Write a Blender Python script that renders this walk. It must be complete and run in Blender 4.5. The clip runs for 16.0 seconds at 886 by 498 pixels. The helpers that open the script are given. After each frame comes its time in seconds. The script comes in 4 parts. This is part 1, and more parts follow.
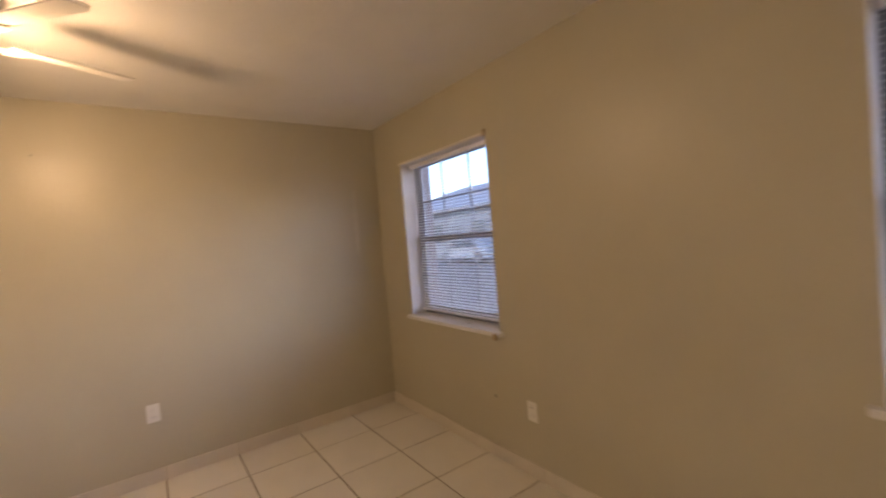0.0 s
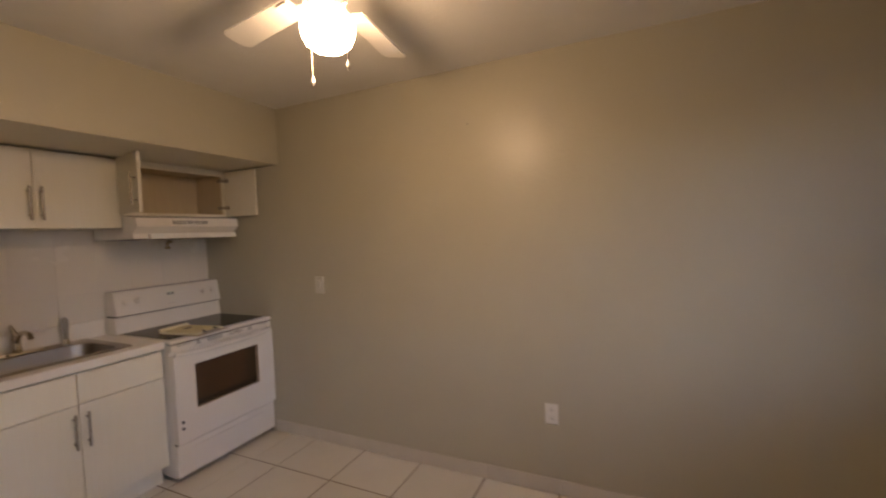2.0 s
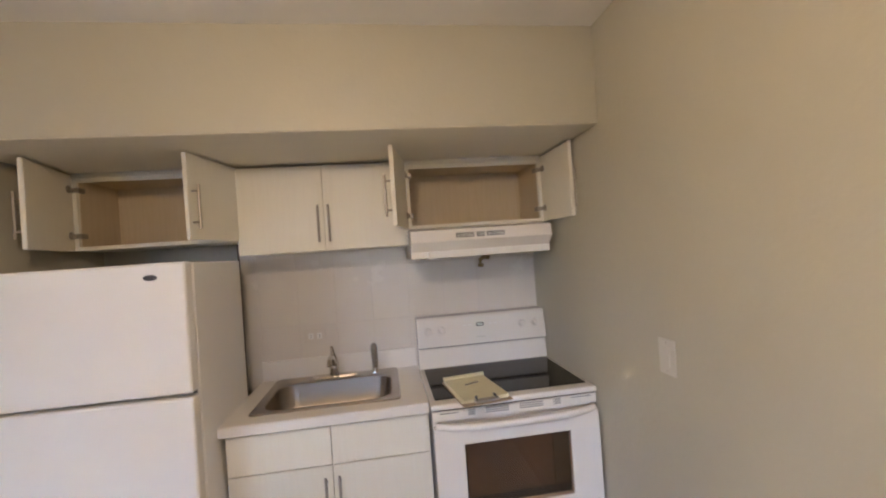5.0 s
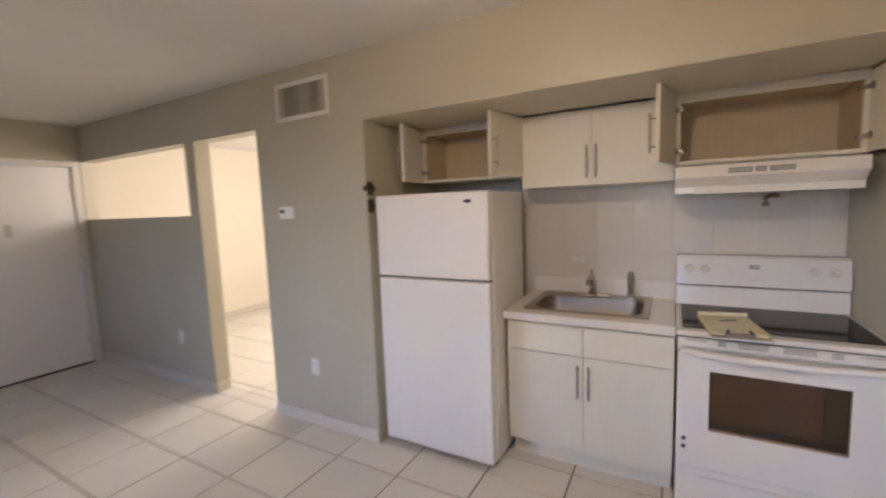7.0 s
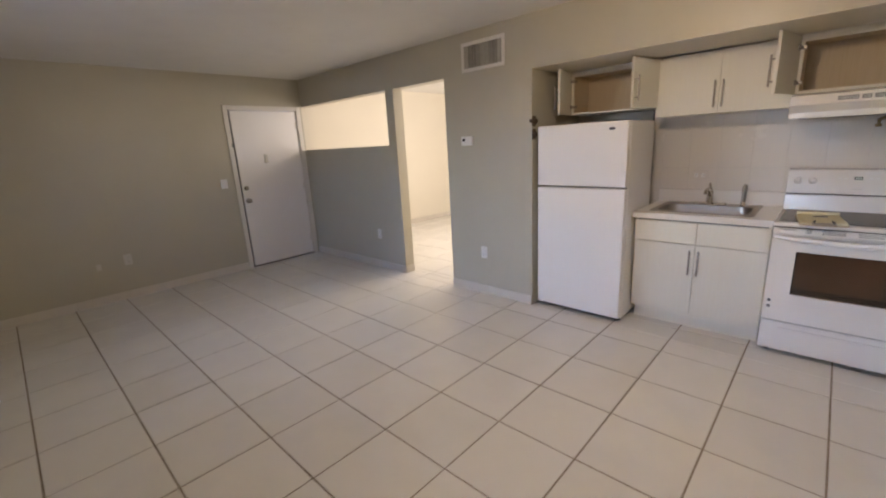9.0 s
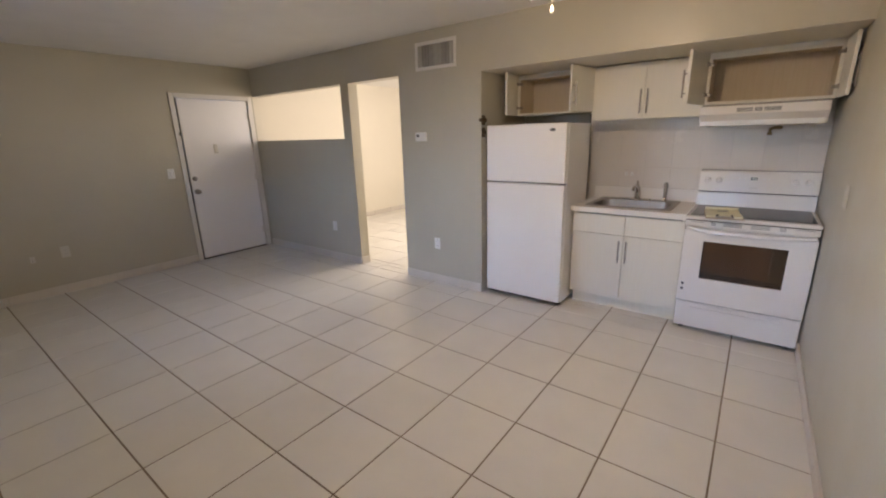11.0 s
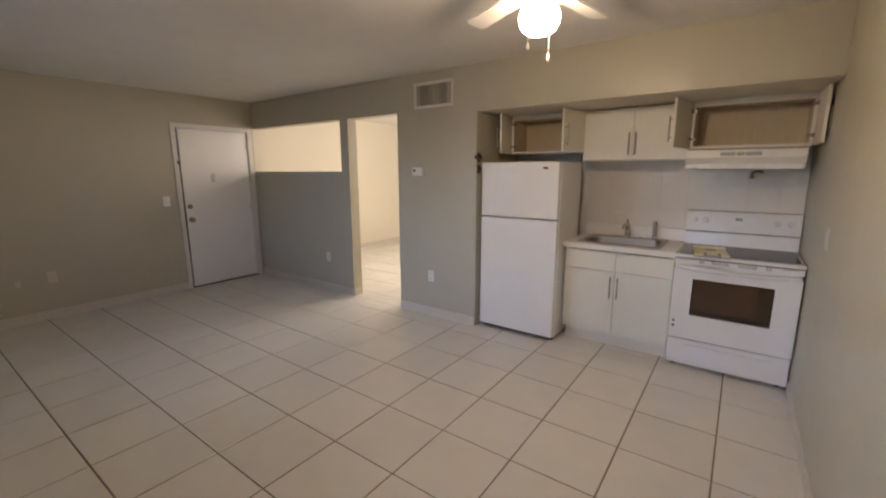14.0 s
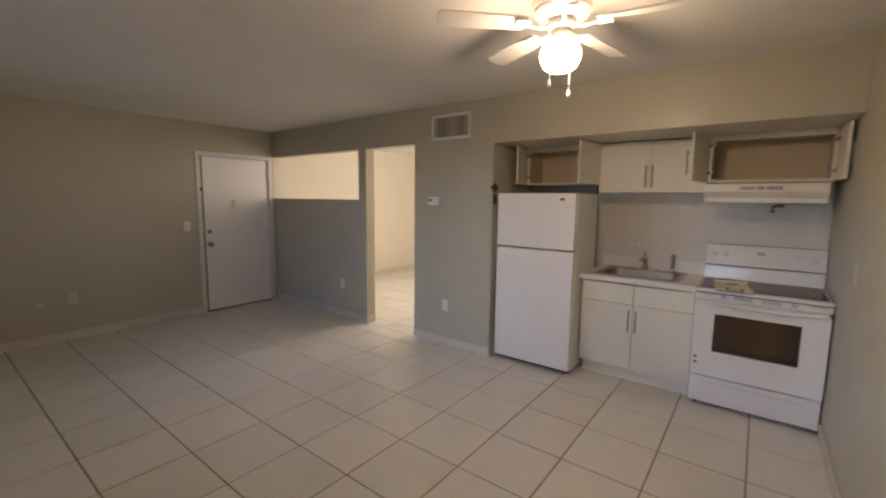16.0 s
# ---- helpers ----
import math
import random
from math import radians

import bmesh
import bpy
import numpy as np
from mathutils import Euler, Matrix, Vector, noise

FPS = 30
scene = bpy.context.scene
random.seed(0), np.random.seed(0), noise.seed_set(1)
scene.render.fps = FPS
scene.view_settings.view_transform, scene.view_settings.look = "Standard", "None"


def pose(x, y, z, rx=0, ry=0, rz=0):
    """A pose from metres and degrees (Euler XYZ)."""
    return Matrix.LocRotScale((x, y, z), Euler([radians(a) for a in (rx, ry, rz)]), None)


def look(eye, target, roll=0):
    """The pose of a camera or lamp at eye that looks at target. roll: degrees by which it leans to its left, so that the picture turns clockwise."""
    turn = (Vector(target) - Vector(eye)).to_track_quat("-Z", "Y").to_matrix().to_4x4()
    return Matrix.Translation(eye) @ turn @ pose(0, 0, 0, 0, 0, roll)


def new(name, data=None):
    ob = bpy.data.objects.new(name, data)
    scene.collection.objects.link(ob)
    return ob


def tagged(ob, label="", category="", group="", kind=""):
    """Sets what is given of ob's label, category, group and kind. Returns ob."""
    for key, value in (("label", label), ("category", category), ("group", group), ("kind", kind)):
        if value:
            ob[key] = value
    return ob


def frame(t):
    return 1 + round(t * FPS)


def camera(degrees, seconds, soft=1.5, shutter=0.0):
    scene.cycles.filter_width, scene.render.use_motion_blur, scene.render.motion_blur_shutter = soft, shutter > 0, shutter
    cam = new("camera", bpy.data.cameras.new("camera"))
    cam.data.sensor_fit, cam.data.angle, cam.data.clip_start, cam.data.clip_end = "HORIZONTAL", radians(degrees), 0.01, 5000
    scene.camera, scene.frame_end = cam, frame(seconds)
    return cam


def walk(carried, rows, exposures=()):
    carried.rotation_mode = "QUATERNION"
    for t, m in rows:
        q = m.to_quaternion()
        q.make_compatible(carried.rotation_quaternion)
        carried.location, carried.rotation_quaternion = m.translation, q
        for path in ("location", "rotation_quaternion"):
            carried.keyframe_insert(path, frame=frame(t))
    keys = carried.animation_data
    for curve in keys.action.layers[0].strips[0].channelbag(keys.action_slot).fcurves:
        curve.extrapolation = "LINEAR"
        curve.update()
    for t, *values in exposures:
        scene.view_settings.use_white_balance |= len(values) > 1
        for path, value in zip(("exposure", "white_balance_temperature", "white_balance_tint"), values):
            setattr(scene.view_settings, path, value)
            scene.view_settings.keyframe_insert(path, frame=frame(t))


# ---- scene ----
cam = camera(94.0, 16.0, soft=2.05, shutter=0.6)
PATH = [
    (0, (-3.344, -1.995, 1.457), (-1.725, -3.167, 1.396), -4.8),
    (0.5, (-3.112, -2.136, 1.442), (-1.274, -2.922, 1.386), -2.1),
    (1, (-2.859, -2.263, 1.471), (-0.872, -2.477, 1.411), -3.9),
    (1.5, (-2.581, -2.41, 1.489), (-0.639, -1.94, 1.402), -2.6),
    (2, (-2.3, -2.41, 1.499), (-0.492, -1.559, 1.416), -2.3),
    (2.5, (-2.038, -2.379, 1.539), (-0.406, -1.223, 1.495), -5.3),
    (3, (-1.773, -2.375, 1.535), (-0.427, -0.895, 1.516), -5.4),
    (5.3, (-0.88, -1.553, 1.56), (-0.672, 0.440, 1.562), -4.0),
    (5.5, (-0.872, -1.547, 1.558), (-0.71, 0.446, 1.54), -4.0),
    (6, (-0.828, -1.546, 1.544), (-1.044, 0.441, 1.473), -4.1),
    (6.5, (-0.784, -1.724, 1.495), (-1.549, 0.118, 1.339), -3.0),
    (7, (-0.799, -2.002, 1.517), (-1.764, -0.263, 1.309), -2.1),
    (7.5, (-0.815, -2.345, 1.496), (-1.973, -0.748, 1.169), -3.4),
    (8, (-0.668, -2.638, 1.494), (-2.003, -1.187, 1.157), -4.3),
    (8.5, (-0.57, -2.897, 1.522), (-1.955, -1.497, 1.174), -3.7),
    (9, (-0.523, -3.151, 1.501), (-1.861, -1.75, 1.005), -3.2),
    (9.5, (-0.484, -3.266, 1.5), (-1.805, -1.862, 0.969), -1.9),
    (10, (-0.4, -3.28, 1.512), (-1.646, -1.815, 0.963), -1.1),
    (12.5, (-0.39, -3.343, 1.524), (-1.515, -1.768, 1.023), -2.1),
    (13, (-0.391, -3.347, 1.519), (-1.517, -1.765, 1.04), -2.1),
    (13.5, (-0.399, -3.34, 1.511), (-1.537, -1.761, 1.049), -1.9),
    (14, (-0.401, -3.348, 1.52), (-1.549, -1.754, 1.146), -0.1),
    (14.5, (-0.442, -3.347, 1.528), (-1.687, -1.813, 1.217), -0.2),
    (15, (-0.463, -3.353, 1.542), (-1.739, -1.837, 1.266), 0.1),
    (15.5, (-0.45, -3.363, 1.544), (-1.728, -1.847, 1.284), 0.3),
    (16, (-0.435, -3.371, 1.528), (-1.638, -1.792, 1.288), 0.7),
]
EXPOSURE = [
    (0, 3.08, 8130, 27), (0.5, 2.73, 6480, 28), (1, 2.45, 6830, 27), (1.5, 2.28, 7530, 29), (2, 2.53, 7530, 26),
    (3, 2.43, 7430, 23), (5.3, 3.55, 5960, 18), (6, 3.45, 6010, 19), (7, 3.34, 6010, 20), (10, 3.27, 5880, 18),
    (12.5, 3.19, 6130, 19), (14, 2.99, 6210, 18), (16, 2.77, 6360, 19)]
walk(cam, [(t, look(eye, target, roll)) for t, eye, target, roll in PATH], EXPOSURE)

# ---------------------------------------------------------------- light
world = bpy.data.worlds.new("sky")
scene.world = world
world.use_nodes = True
wn = world.node_tree
sky = wn.nodes.new("ShaderNodeTexSky")
sky.sky_type = 'NISHITA'
sky.sun_disc = False
sky.sun_elevation = radians(22)
sky.sun_rotation = radians(200)
sky.dust_density = 0.8
sky.ozone_density = 8.0
wn.links.new(sky.outputs[0], wn.nodes["Background"].inputs[0])
wn.nodes["Background"].inputs[1].default_value = 0.12

sun_data = bpy.data.lights.new("sun", 'SUN')
sun_data.energy = 0.2
sun_data.angle = radians(15)
sun_data.color = (1.0, 0.93, 0.86)
sun = new("sun", sun_data)
sun.matrix_world = look((0, 0, 30), (-10.0, -27.0, 18), 0)

LAMP = 13.8             # radiance of the glowing fan globe
ROOM_LAMP = 19.0       # watts of the lamp in the adjoining room
bed_data = bpy.data.lights.new("bedroom_lamp", 'POINT')
bed_data.energy = ROOM_LAMP
bed_data.color = (1.0, 0.87, 0.70)
bed_data.shadow_soft_size = 0.95
bed_lamp = new("bedroom_lamp", bed_data)
bed_lamp.location = (-3.8, 2.0, 1.95)


# ---------------------------------------------------------------- materials
def mat(name, base, rough=0.5, metal=0.0, var=0.06, scale=6.0, bump=0.0, bump_scale=60.0,
        rand=0.0, coat=0.0, rough_var=0.03, spec=0.5, stain=0.0, stain_scale=1.2, stain_col=(0.2, 0.17, 0.13)):
    m = bpy.data.materials.new(name)
    m.use_nodes = True
    nt = m.node_tree
    N, L = nt.nodes, nt.links
    b = N["Principled BSDF"]
    tc = N.new("ShaderNodeTexCoord")
    geo = N.new("ShaderNodeNewGeometry")
    pos = geo.outputs["Position"]
    n1 = N.new("ShaderNodeTexNoise")
    n1.inputs["Scale"].default_value = scale
    n1.inputs["Detail"].default_value = 6
    L.new(pos, n1.inputs["Vector"])
    n2 = N.new("ShaderNodeTexNoise")
    n2.inputs["Scale"].default_value = scale * 0.17
    n2.inputs["Detail"].default_value = 3
    L.new(pos, n2.inputs["Vector"])
    mix = N.new("ShaderNodeMix")
    mix.data_type = 'FLOAT'
    mix.inputs[0].default_value = 0.55
    L.new(n1.outputs[0], mix.inputs[2])
    L.new(n2.outputs[0], mix.inputs[3])
    mr = N.new("ShaderNodeMapRange")
    mr.inputs[1].default_value, mr.inputs[2].default_value = 0.3, 0.7
    mr.inputs[3].default_value, mr.inputs[4].default_value = 1 - var, 1 + var
    L.new(mix.outputs[0], mr.inputs[0])
    val = mr.outputs[0]
    if rand:
        oi = N.new("ShaderNodeObjectInfo")
        rr = N.new("ShaderNodeMapRange")
        rr.inputs[3].default_value, rr.inputs[4].default_value = 1 - rand, 1 + rand
        L.new(oi.outputs["Random"], rr.inputs[0])
        mu = N.new("ShaderNodeMath")
        mu.operation = 'MULTIPLY'
        L.new(val, mu.inputs[0])
        L.new(rr.outputs[0], mu.inputs[1])
        val = mu.outputs[0]
    vm = N.new("ShaderNodeVectorMath")
    vm.operation = 'SCALE'
    vm.inputs[0].default_value = base
    L.new(val, vm.inputs["Scale"])
    col = vm.outputs[0]
    if stain:
        ns = N.new("ShaderNodeTexNoise")
        ns.inputs["Scale"].default_value = stain_scale
        ns.inputs["Detail"].default_value = 8
        ns.inputs["Roughness"].default_value = 0.65
        L.new(pos, ns.inputs["Vector"])
        rs = N.new("ShaderNodeMapRange")
        rs.inputs[1].default_value, rs.inputs[2].default_value = 0.55, 0.75
        rs.inputs[3].default_value, rs.inputs[4].default_value = 0.0, stain
        L.new(ns.outputs[0], rs.inputs[0])
        mc = N.new("ShaderNodeMix")
        mc.data_type = 'RGBA'
        L.new(rs.outputs[0], mc.inputs[0])
        L.new(col, mc.inputs[6])
        mc.inputs[7].default_value = (*stain_col, 1)
        col = mc.outputs[2]
    L.new(col, b.inputs["Base Color"])
    mrr = N.new("ShaderNodeMapRange")
    mrr.inputs[1].default_value, mrr.inputs[2].default_value = 0.3, 0.7
    mrr.inputs[3].default_value = max(0.02, rough - rough_var)
    mrr.inputs[4].default_value = min(1.0, rough + rough_var)
    L.new(n1.outputs[0], mrr.inputs[0])
    L.new(mrr.outputs[0], b.inputs["Roughness"])
    b.inputs["Metallic"].default_value = metal
    b.inputs["Specular IOR Level"].default_value = spec
    b.inputs["Coat Weight"].default_value = coat
    if bump:
        nb = N.new("ShaderNodeTexNoise")
        nb.inputs["Scale"].default_value = bump_scale
        nb.inputs["Detail"].default_value = 4
        L.new(pos, nb.inputs["Vector"])
        bp = N.new("ShaderNodeBump")
        bp.inputs["Strength"].default_value = bump
        bp.inputs["Distance"].default_value = 0.004
        L.new(nb.outputs[0], bp.inputs["Height"])
        L.new(bp.outputs[0], b.inputs["Normal"])
    return m


def wood(name, base, dark, rough=0.45):
    """Pale laminate with a fine vertical grain."""
    m = bpy.data.materials.new(name)
    m.use_nodes = True
    N, L = m.node_tree.nodes, m.node_tree.links
    b = N["Principled BSDF"]
    geo = N.new("ShaderNodeNewGeometry")
    mp = N.new("ShaderNodeMapping")
    mp.inputs["Scale"].default_value = (26, 26, 1.6)
    L.new(geo.outputs["Position"], mp.inputs[0])
    n = N.new("ShaderNodeTexNoise")
    n.inputs["Scale"].default_value = 3.0
    n.inputs["Detail"].default_value = 7
    n.inputs["Distortion"].default_value = 0.6
    L.new(mp.outputs[0], n.inputs["Vector"])
    oi = N.new("ShaderNodeObjectInfo")
    rr = N.new("ShaderNodeMapRange")
    rr.inputs[3].default_value, rr.inputs[4].default_value = 0.96, 1.04
    L.new(oi.outputs["Random"], rr.inputs[0])
    mc = N.new("ShaderNodeMix")
    mc.data_type = 'RGBA'
    mc.inputs[6].default_value = (*dark, 1)
    mc.inputs[7].default_value = (*base, 1)
    mr = N.new("ShaderNodeMapRange")
    mr.inputs[1].default_value, mr.inputs[2].default_value = 0.35, 0.6
    L.new(n.outputs[0], mr.inputs[0])
    L.new(mr.outputs[0], mc.inputs[0])
    vm = N.new("ShaderNodeVectorMath")
    vm.operation = 'SCALE'
    L.new(mc.outputs[2], vm.inputs[0])
    L.new(rr.outputs[0], vm.inputs["Scale"])
    L.new(vm.outputs[0], b.inputs["Base Color"])
    b.inputs["Roughness"].default_value = rough
    bp = N.new("ShaderNodeBump")
    bp.inputs["Strength"].default_value = 0.04
    bp.inputs["Distance"].default_value = 0.002
    L.new(n.outputs[0], bp.inputs["Height"])
    L.new(bp.outputs[0], b.inputs["Normal"])
    return m


def glass(name, rough=0.0, tint=(0.95, 0.97, 0.97)):
    m = bpy.data.materials.new(name)
    m.use_nodes = True
    b = m.node_tree.nodes["Principled BSDF"]
    b.inputs["Base Color"].default_value = (*tint, 1)
    b.inputs["Transmission Weight"].default_value = 1.0
    b.inputs["Roughness"].default_value = rough
    b.inputs["IOR"].default_value = 1.45
    return m


def glow(name, color, strength):
    m = bpy.data.materials.new(name)
    m.use_nodes = True
    b = m.node_tree.nodes["Principled BSDF"]
    b.inputs["Base Color"].default_value = (0.8, 0.8, 0.78, 1)
    b.inputs["Emission Color"].default_value = (*color, 1)
    b.inputs["Emission Strength"].default_value = strength
    return m


M_WALL = mat("greige_wall_paint", (0.482, 0.450, 0.350), 0.37, var=0.05, scale=3.0, bump=0.3, bump_scale=45, rough_var=0.06)
M_BACKWALL = mat("cream_wall_paint", (0.72, 0.67, 0.56), 0.6, var=0.03, scale=2.0, bump=0.1, bump_scale=60)
M_CEIL = mat("white_ceiling_paint", (0.79, 0.77, 0.725), 0.85, var=0.045, scale=4.0, bump=0.4, bump_scale=42, stain=0.10, stain_scale=2.4, stain_col=(0.50, 0.46, 0.40))
M_TILE = mat("cream_floor_tile", (0.71, 0.69, 0.635), 0.21, var=0.05, scale=5.0, rand=0.035, rough_var=0.02, bump=0.015, bump_scale=9,
             stain=0.06, stain_scale=2.2, stain_col=(0.46, 0.40, 0.33))
M_GROUT = mat("brown_grout", (0.215, 0.17, 0.127), 0.95, var=0.35, scale=3.0, spec=0.05, stain=0.6, stain_scale=1.6, stain_col=(0.40, 0.34, 0.27))
M_BASE = mat("cream_base_tile", (0.62, 0.575, 0.50), 0.35, var=0.06, scale=6.0, rand=0.04, stain=0.15, stain_scale=4.0, stain_col=(0.38, 0.31, 0.24))
M_BRONZE = mat("tarnished_bronze", (0.10, 0.075, 0.05), 0.45, 0.8, var=0.3, scale=40)
M_WHITEPAINT = mat("white_gloss_paint", (0.85, 0.83, 0.80), 0.35, var=0.03, scale=3.0, bump=0.05, bump_scale=70, stain=0.03, stain_scale=3.0)
M_TRIM = mat("white_trim_paint", (0.72, 0.69, 0.63), 0.45, var=0.04, scale=8)
M_ENAMEL = mat("white_enamel", (0.79, 0.755, 0.70), 0.22, var=0.015, scale=4.0, coat=0.2, rough_var=0.04)
M_FRIDGE = mat("white_textured_steel", (0.80, 0.77, 0.72), 0.34, var=0.015, scale=5, bump=0.10, bump_scale=420)
M_PLASTIC = mat("white_plastic", (0.78, 0.77, 0.73), 0.4, var=0.02, scale=10)
M_PLATE = mat("almond_plastic", (0.60, 0.575, 0.51), 0.45, var=0.02, scale=10)
# rubber parts, and the painted shade in the stove gaps and door gap
M_DARK = mat("dark_rubber_and_shade", (0.03, 0.03, 0.03), 0.7, var=0.2)
M_GREYDARK = mat("grey_shadow_plastic", (0.17, 0.165, 0.16), 0.6, var=0.1)
M_LAM = wood("cream_laminate", (0.755, 0.72, 0.61), (0.742, 0.705, 0.592))
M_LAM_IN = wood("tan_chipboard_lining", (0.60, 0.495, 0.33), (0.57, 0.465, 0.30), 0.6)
M_COUNTER = mat("white_laminate_worktop", (0.77, 0.735, 0.675), 0.3, var=0.012, scale=12, rough_var=0.01)
M_STEEL = mat("brushed_steel", (0.38, 0.335, 0.285), 0.33, 1.0, var=0.02, scale=4, bump=0.0, rough_var=0.0)
M_CHROME = mat("worn_chrome", (0.66, 0.61, 0.55), 0.10, 1.0, var=0.05, scale=20)
M_NICKEL = mat("satin_nickel", (0.37, 0.335, 0.285), 0.42, 1.0, var=0.06, scale=30)
M_BRASS = mat("aged_brass", (0.34, 0.25, 0.13), 0.42, 1.0, var=0.2, scale=30)
M_BLACKGLASS = mat("black_ceramic_glass", (0.012, 0.012, 0.013), 0.08, var=0.2, scale=8, rough_var=0.02, spec=0.12)
M_OVENGLASS = glass("brown_oven_glass", 0.02, (0.62, 0.50, 0.40))
M_OVENINNER = mat("mottled_brown_enamel", (0.125, 0.082, 0.058), 0.35, var=0.35, scale=7, stain=0.5, stain_scale=6.0, stain_col=(0.10, 0.08, 0.05))
M_OVENFRAME = mat("dark_brown_enamel", (0.07, 0.058, 0.042), 0.4, var=0.3, scale=9)
M_BSTILE = mat("cream_white_wall_tile", (0.72, 0.675, 0.605), 0.24, var=0.02, scale=4, rand=0.015, rough_var=0.04)
M_BSGROUT = mat("pale_grout", (0.67, 0.63, 0.57), 0.9, var=0.08)
M_PAPER = mat("yellow_legal_paper", (0.74, 0.69, 0.47), 0.8, var=0.05, scale=20)
M_PAPERBACK = mat("brown_clipboard", (0.42, 0.32, 0.20), 0.6, var=0.15, scale=20)
M_STRIP = mat("dark_brown_wood", (0.09, 0.06, 0.04), 0.6, var=0.2)
M_BRICK = mat("brown_brick", (0.20, 0.15, 0.14), 0.9, var=0.2, scale=9, bump=0.6, bump_scale=14)
M_CAR = mat("white_car_paint", (0.38, 0.38, 0.38), 0.25, var=0.02, coat=0.5)
M_FILTER = mat("dusty_grey_filter", (0.36, 0.345, 0.30), 0.9, var=0.2, scale=14, rand=0.35)
M_INK = mat("dark_ink", (0.05, 0.05, 0.06), 0.5)
M_BLIND = mat("white_vinyl_slat", (0.81, 0.82, 0.85), 0.5, var=0.03)
M_ALU = mat("weathered_aluminium", (0.22, 0.23, 0.25), 0.45, var=0.05, scale=12)
# white trim tinted blue, so skylight on the reveals is in the colour
M_REVEAL = mat("skylight_tinted_white", (0.74, 0.75, 0.78), 0.5, var=0.04, scale=6)
M_SILL = mat("pale_marble_sill", (0.68, 0.67, 0.66), 0.3, var=0.08, scale=9)
M_GLASS = glass("window_glass")
M_GLOBE = glow("lit_opal_glass", (1.0, 0.75, 0.47), LAMP)
M_GREENLED = glow("green_display", (0.15, 1.0, 0.2), 0.032)
M_FAN = mat("white_fan_enamel", (0.78, 0.76, 0.71), 0.35, var=0.03)
M_STUCCO = mat("white_stucco", (0.30, 0.30, 0.30), 0.9, var=0.06, scale=2, bump=0.4, bump_scale=20)
M_ROOF = mat("grey_roof_shingle", (0.27, 0.27, 0.275), 0.9, var=0.2, scale=8, bump=0.5, bump_scale=12)
M_ASPHALT = mat("grey_asphalt", (0.09, 0.09, 0.09), 0.95, var=0.2, scale=3)
# paler than the walls: bounced light from below is put into the colour
M_SOFFIT = mat("soffit_bounce_cream", (0.72, 0.67, 0.55), 0.6, var=0.04, scale=3.0, bump=0.25, bump_scale=45)
M_PATCH = mat("pale_wall_smear", (0.52, 0.49, 0.395), 0.5, var=0.12, scale=25, bump=0.3, bump_scale=60)
M_WINDARK = mat("dark_window", (0.05, 0.06, 0.08), 0.15, var=0.1)


# ---------------------------------------------------------------- building helpers
ORIGIN = {}


def thing(name, at, label, category, group="", kind=""):
    e = new(name)
    e.location = at
    e.empty_display_size = 0.1
    ORIGIN[e.name] = Vector(at)
    return tagged(e, label, category, group, kind)


def root(ob):
    while ob.parent:
        ob = ob.parent
    return ob


def smooth(me, angle=35):
    me.shade_smooth()
    me.set_sharp_from_angle(angle=radians(angle))


def part(name, bm, material, parent, label="", smoothed=False):
    me = bpy.data.meshes.new(name)
    if parent is not None:
        bmesh.ops.translate(bm, vec=-ORIGIN[root(parent).name], verts=bm.verts)
    bm.to_mesh(me)
    bm.free()
    me.materials.append(material)
    if smoothed:
        smooth(me)
    ob = new(name, me)
    if parent is not None:
        ob.parent = parent
    if label:
        ob["label"] = label
    return ob


def solid(name, bm, material, label, category, group="", kind="", smoothed=False):
    """A whole thing of one mesh, given in world places."""
    ob = part(name, bm, material, None, "", smoothed)
    ORIGIN[ob.name] = Vector((0, 0, 0))
    return tagged(ob, label, category, group, kind)


def box(x0, y0, z0, x1, y1, z1, bevel=0.0, seg=1, bm=None):
    own = bmesh.new()
    vs = [own.verts.new(v) for v in ((x0, y0, z0), (x1, y0, z0), (x1, y1, z0), (x0, y1, z0),
                                     (x0, y0, z1), (x1, y0, z1), (x1, y1, z1), (x0, y1, z1))]
    for f in ((3, 2, 1, 0), (4, 5, 6, 7), (0, 1, 5, 4), (1, 2, 6, 5), (2, 3, 7, 6), (3, 0, 4, 7)):
        own.faces.new([vs[i] for i in f])
    if bevel:
        bmesh.ops.bevel(own, geom=own.edges[:] + own.verts[:], offset=bevel, segments=seg, affect='EDGES', profile=0.5)
    return merge(bm, own)


def merge(bm, own):
    if bm is None:
        return own
    me = bpy.data.meshes.new("scratch")
    own.to_mesh(me)
    own.free()
    bm.from_mesh(me)
    bpy.data.meshes.remove(me)
    return bm


def turned(own, m, bm=None):
    bmesh.ops.transform(own, matrix=m, verts=own.verts)
    return merge(bm, own)


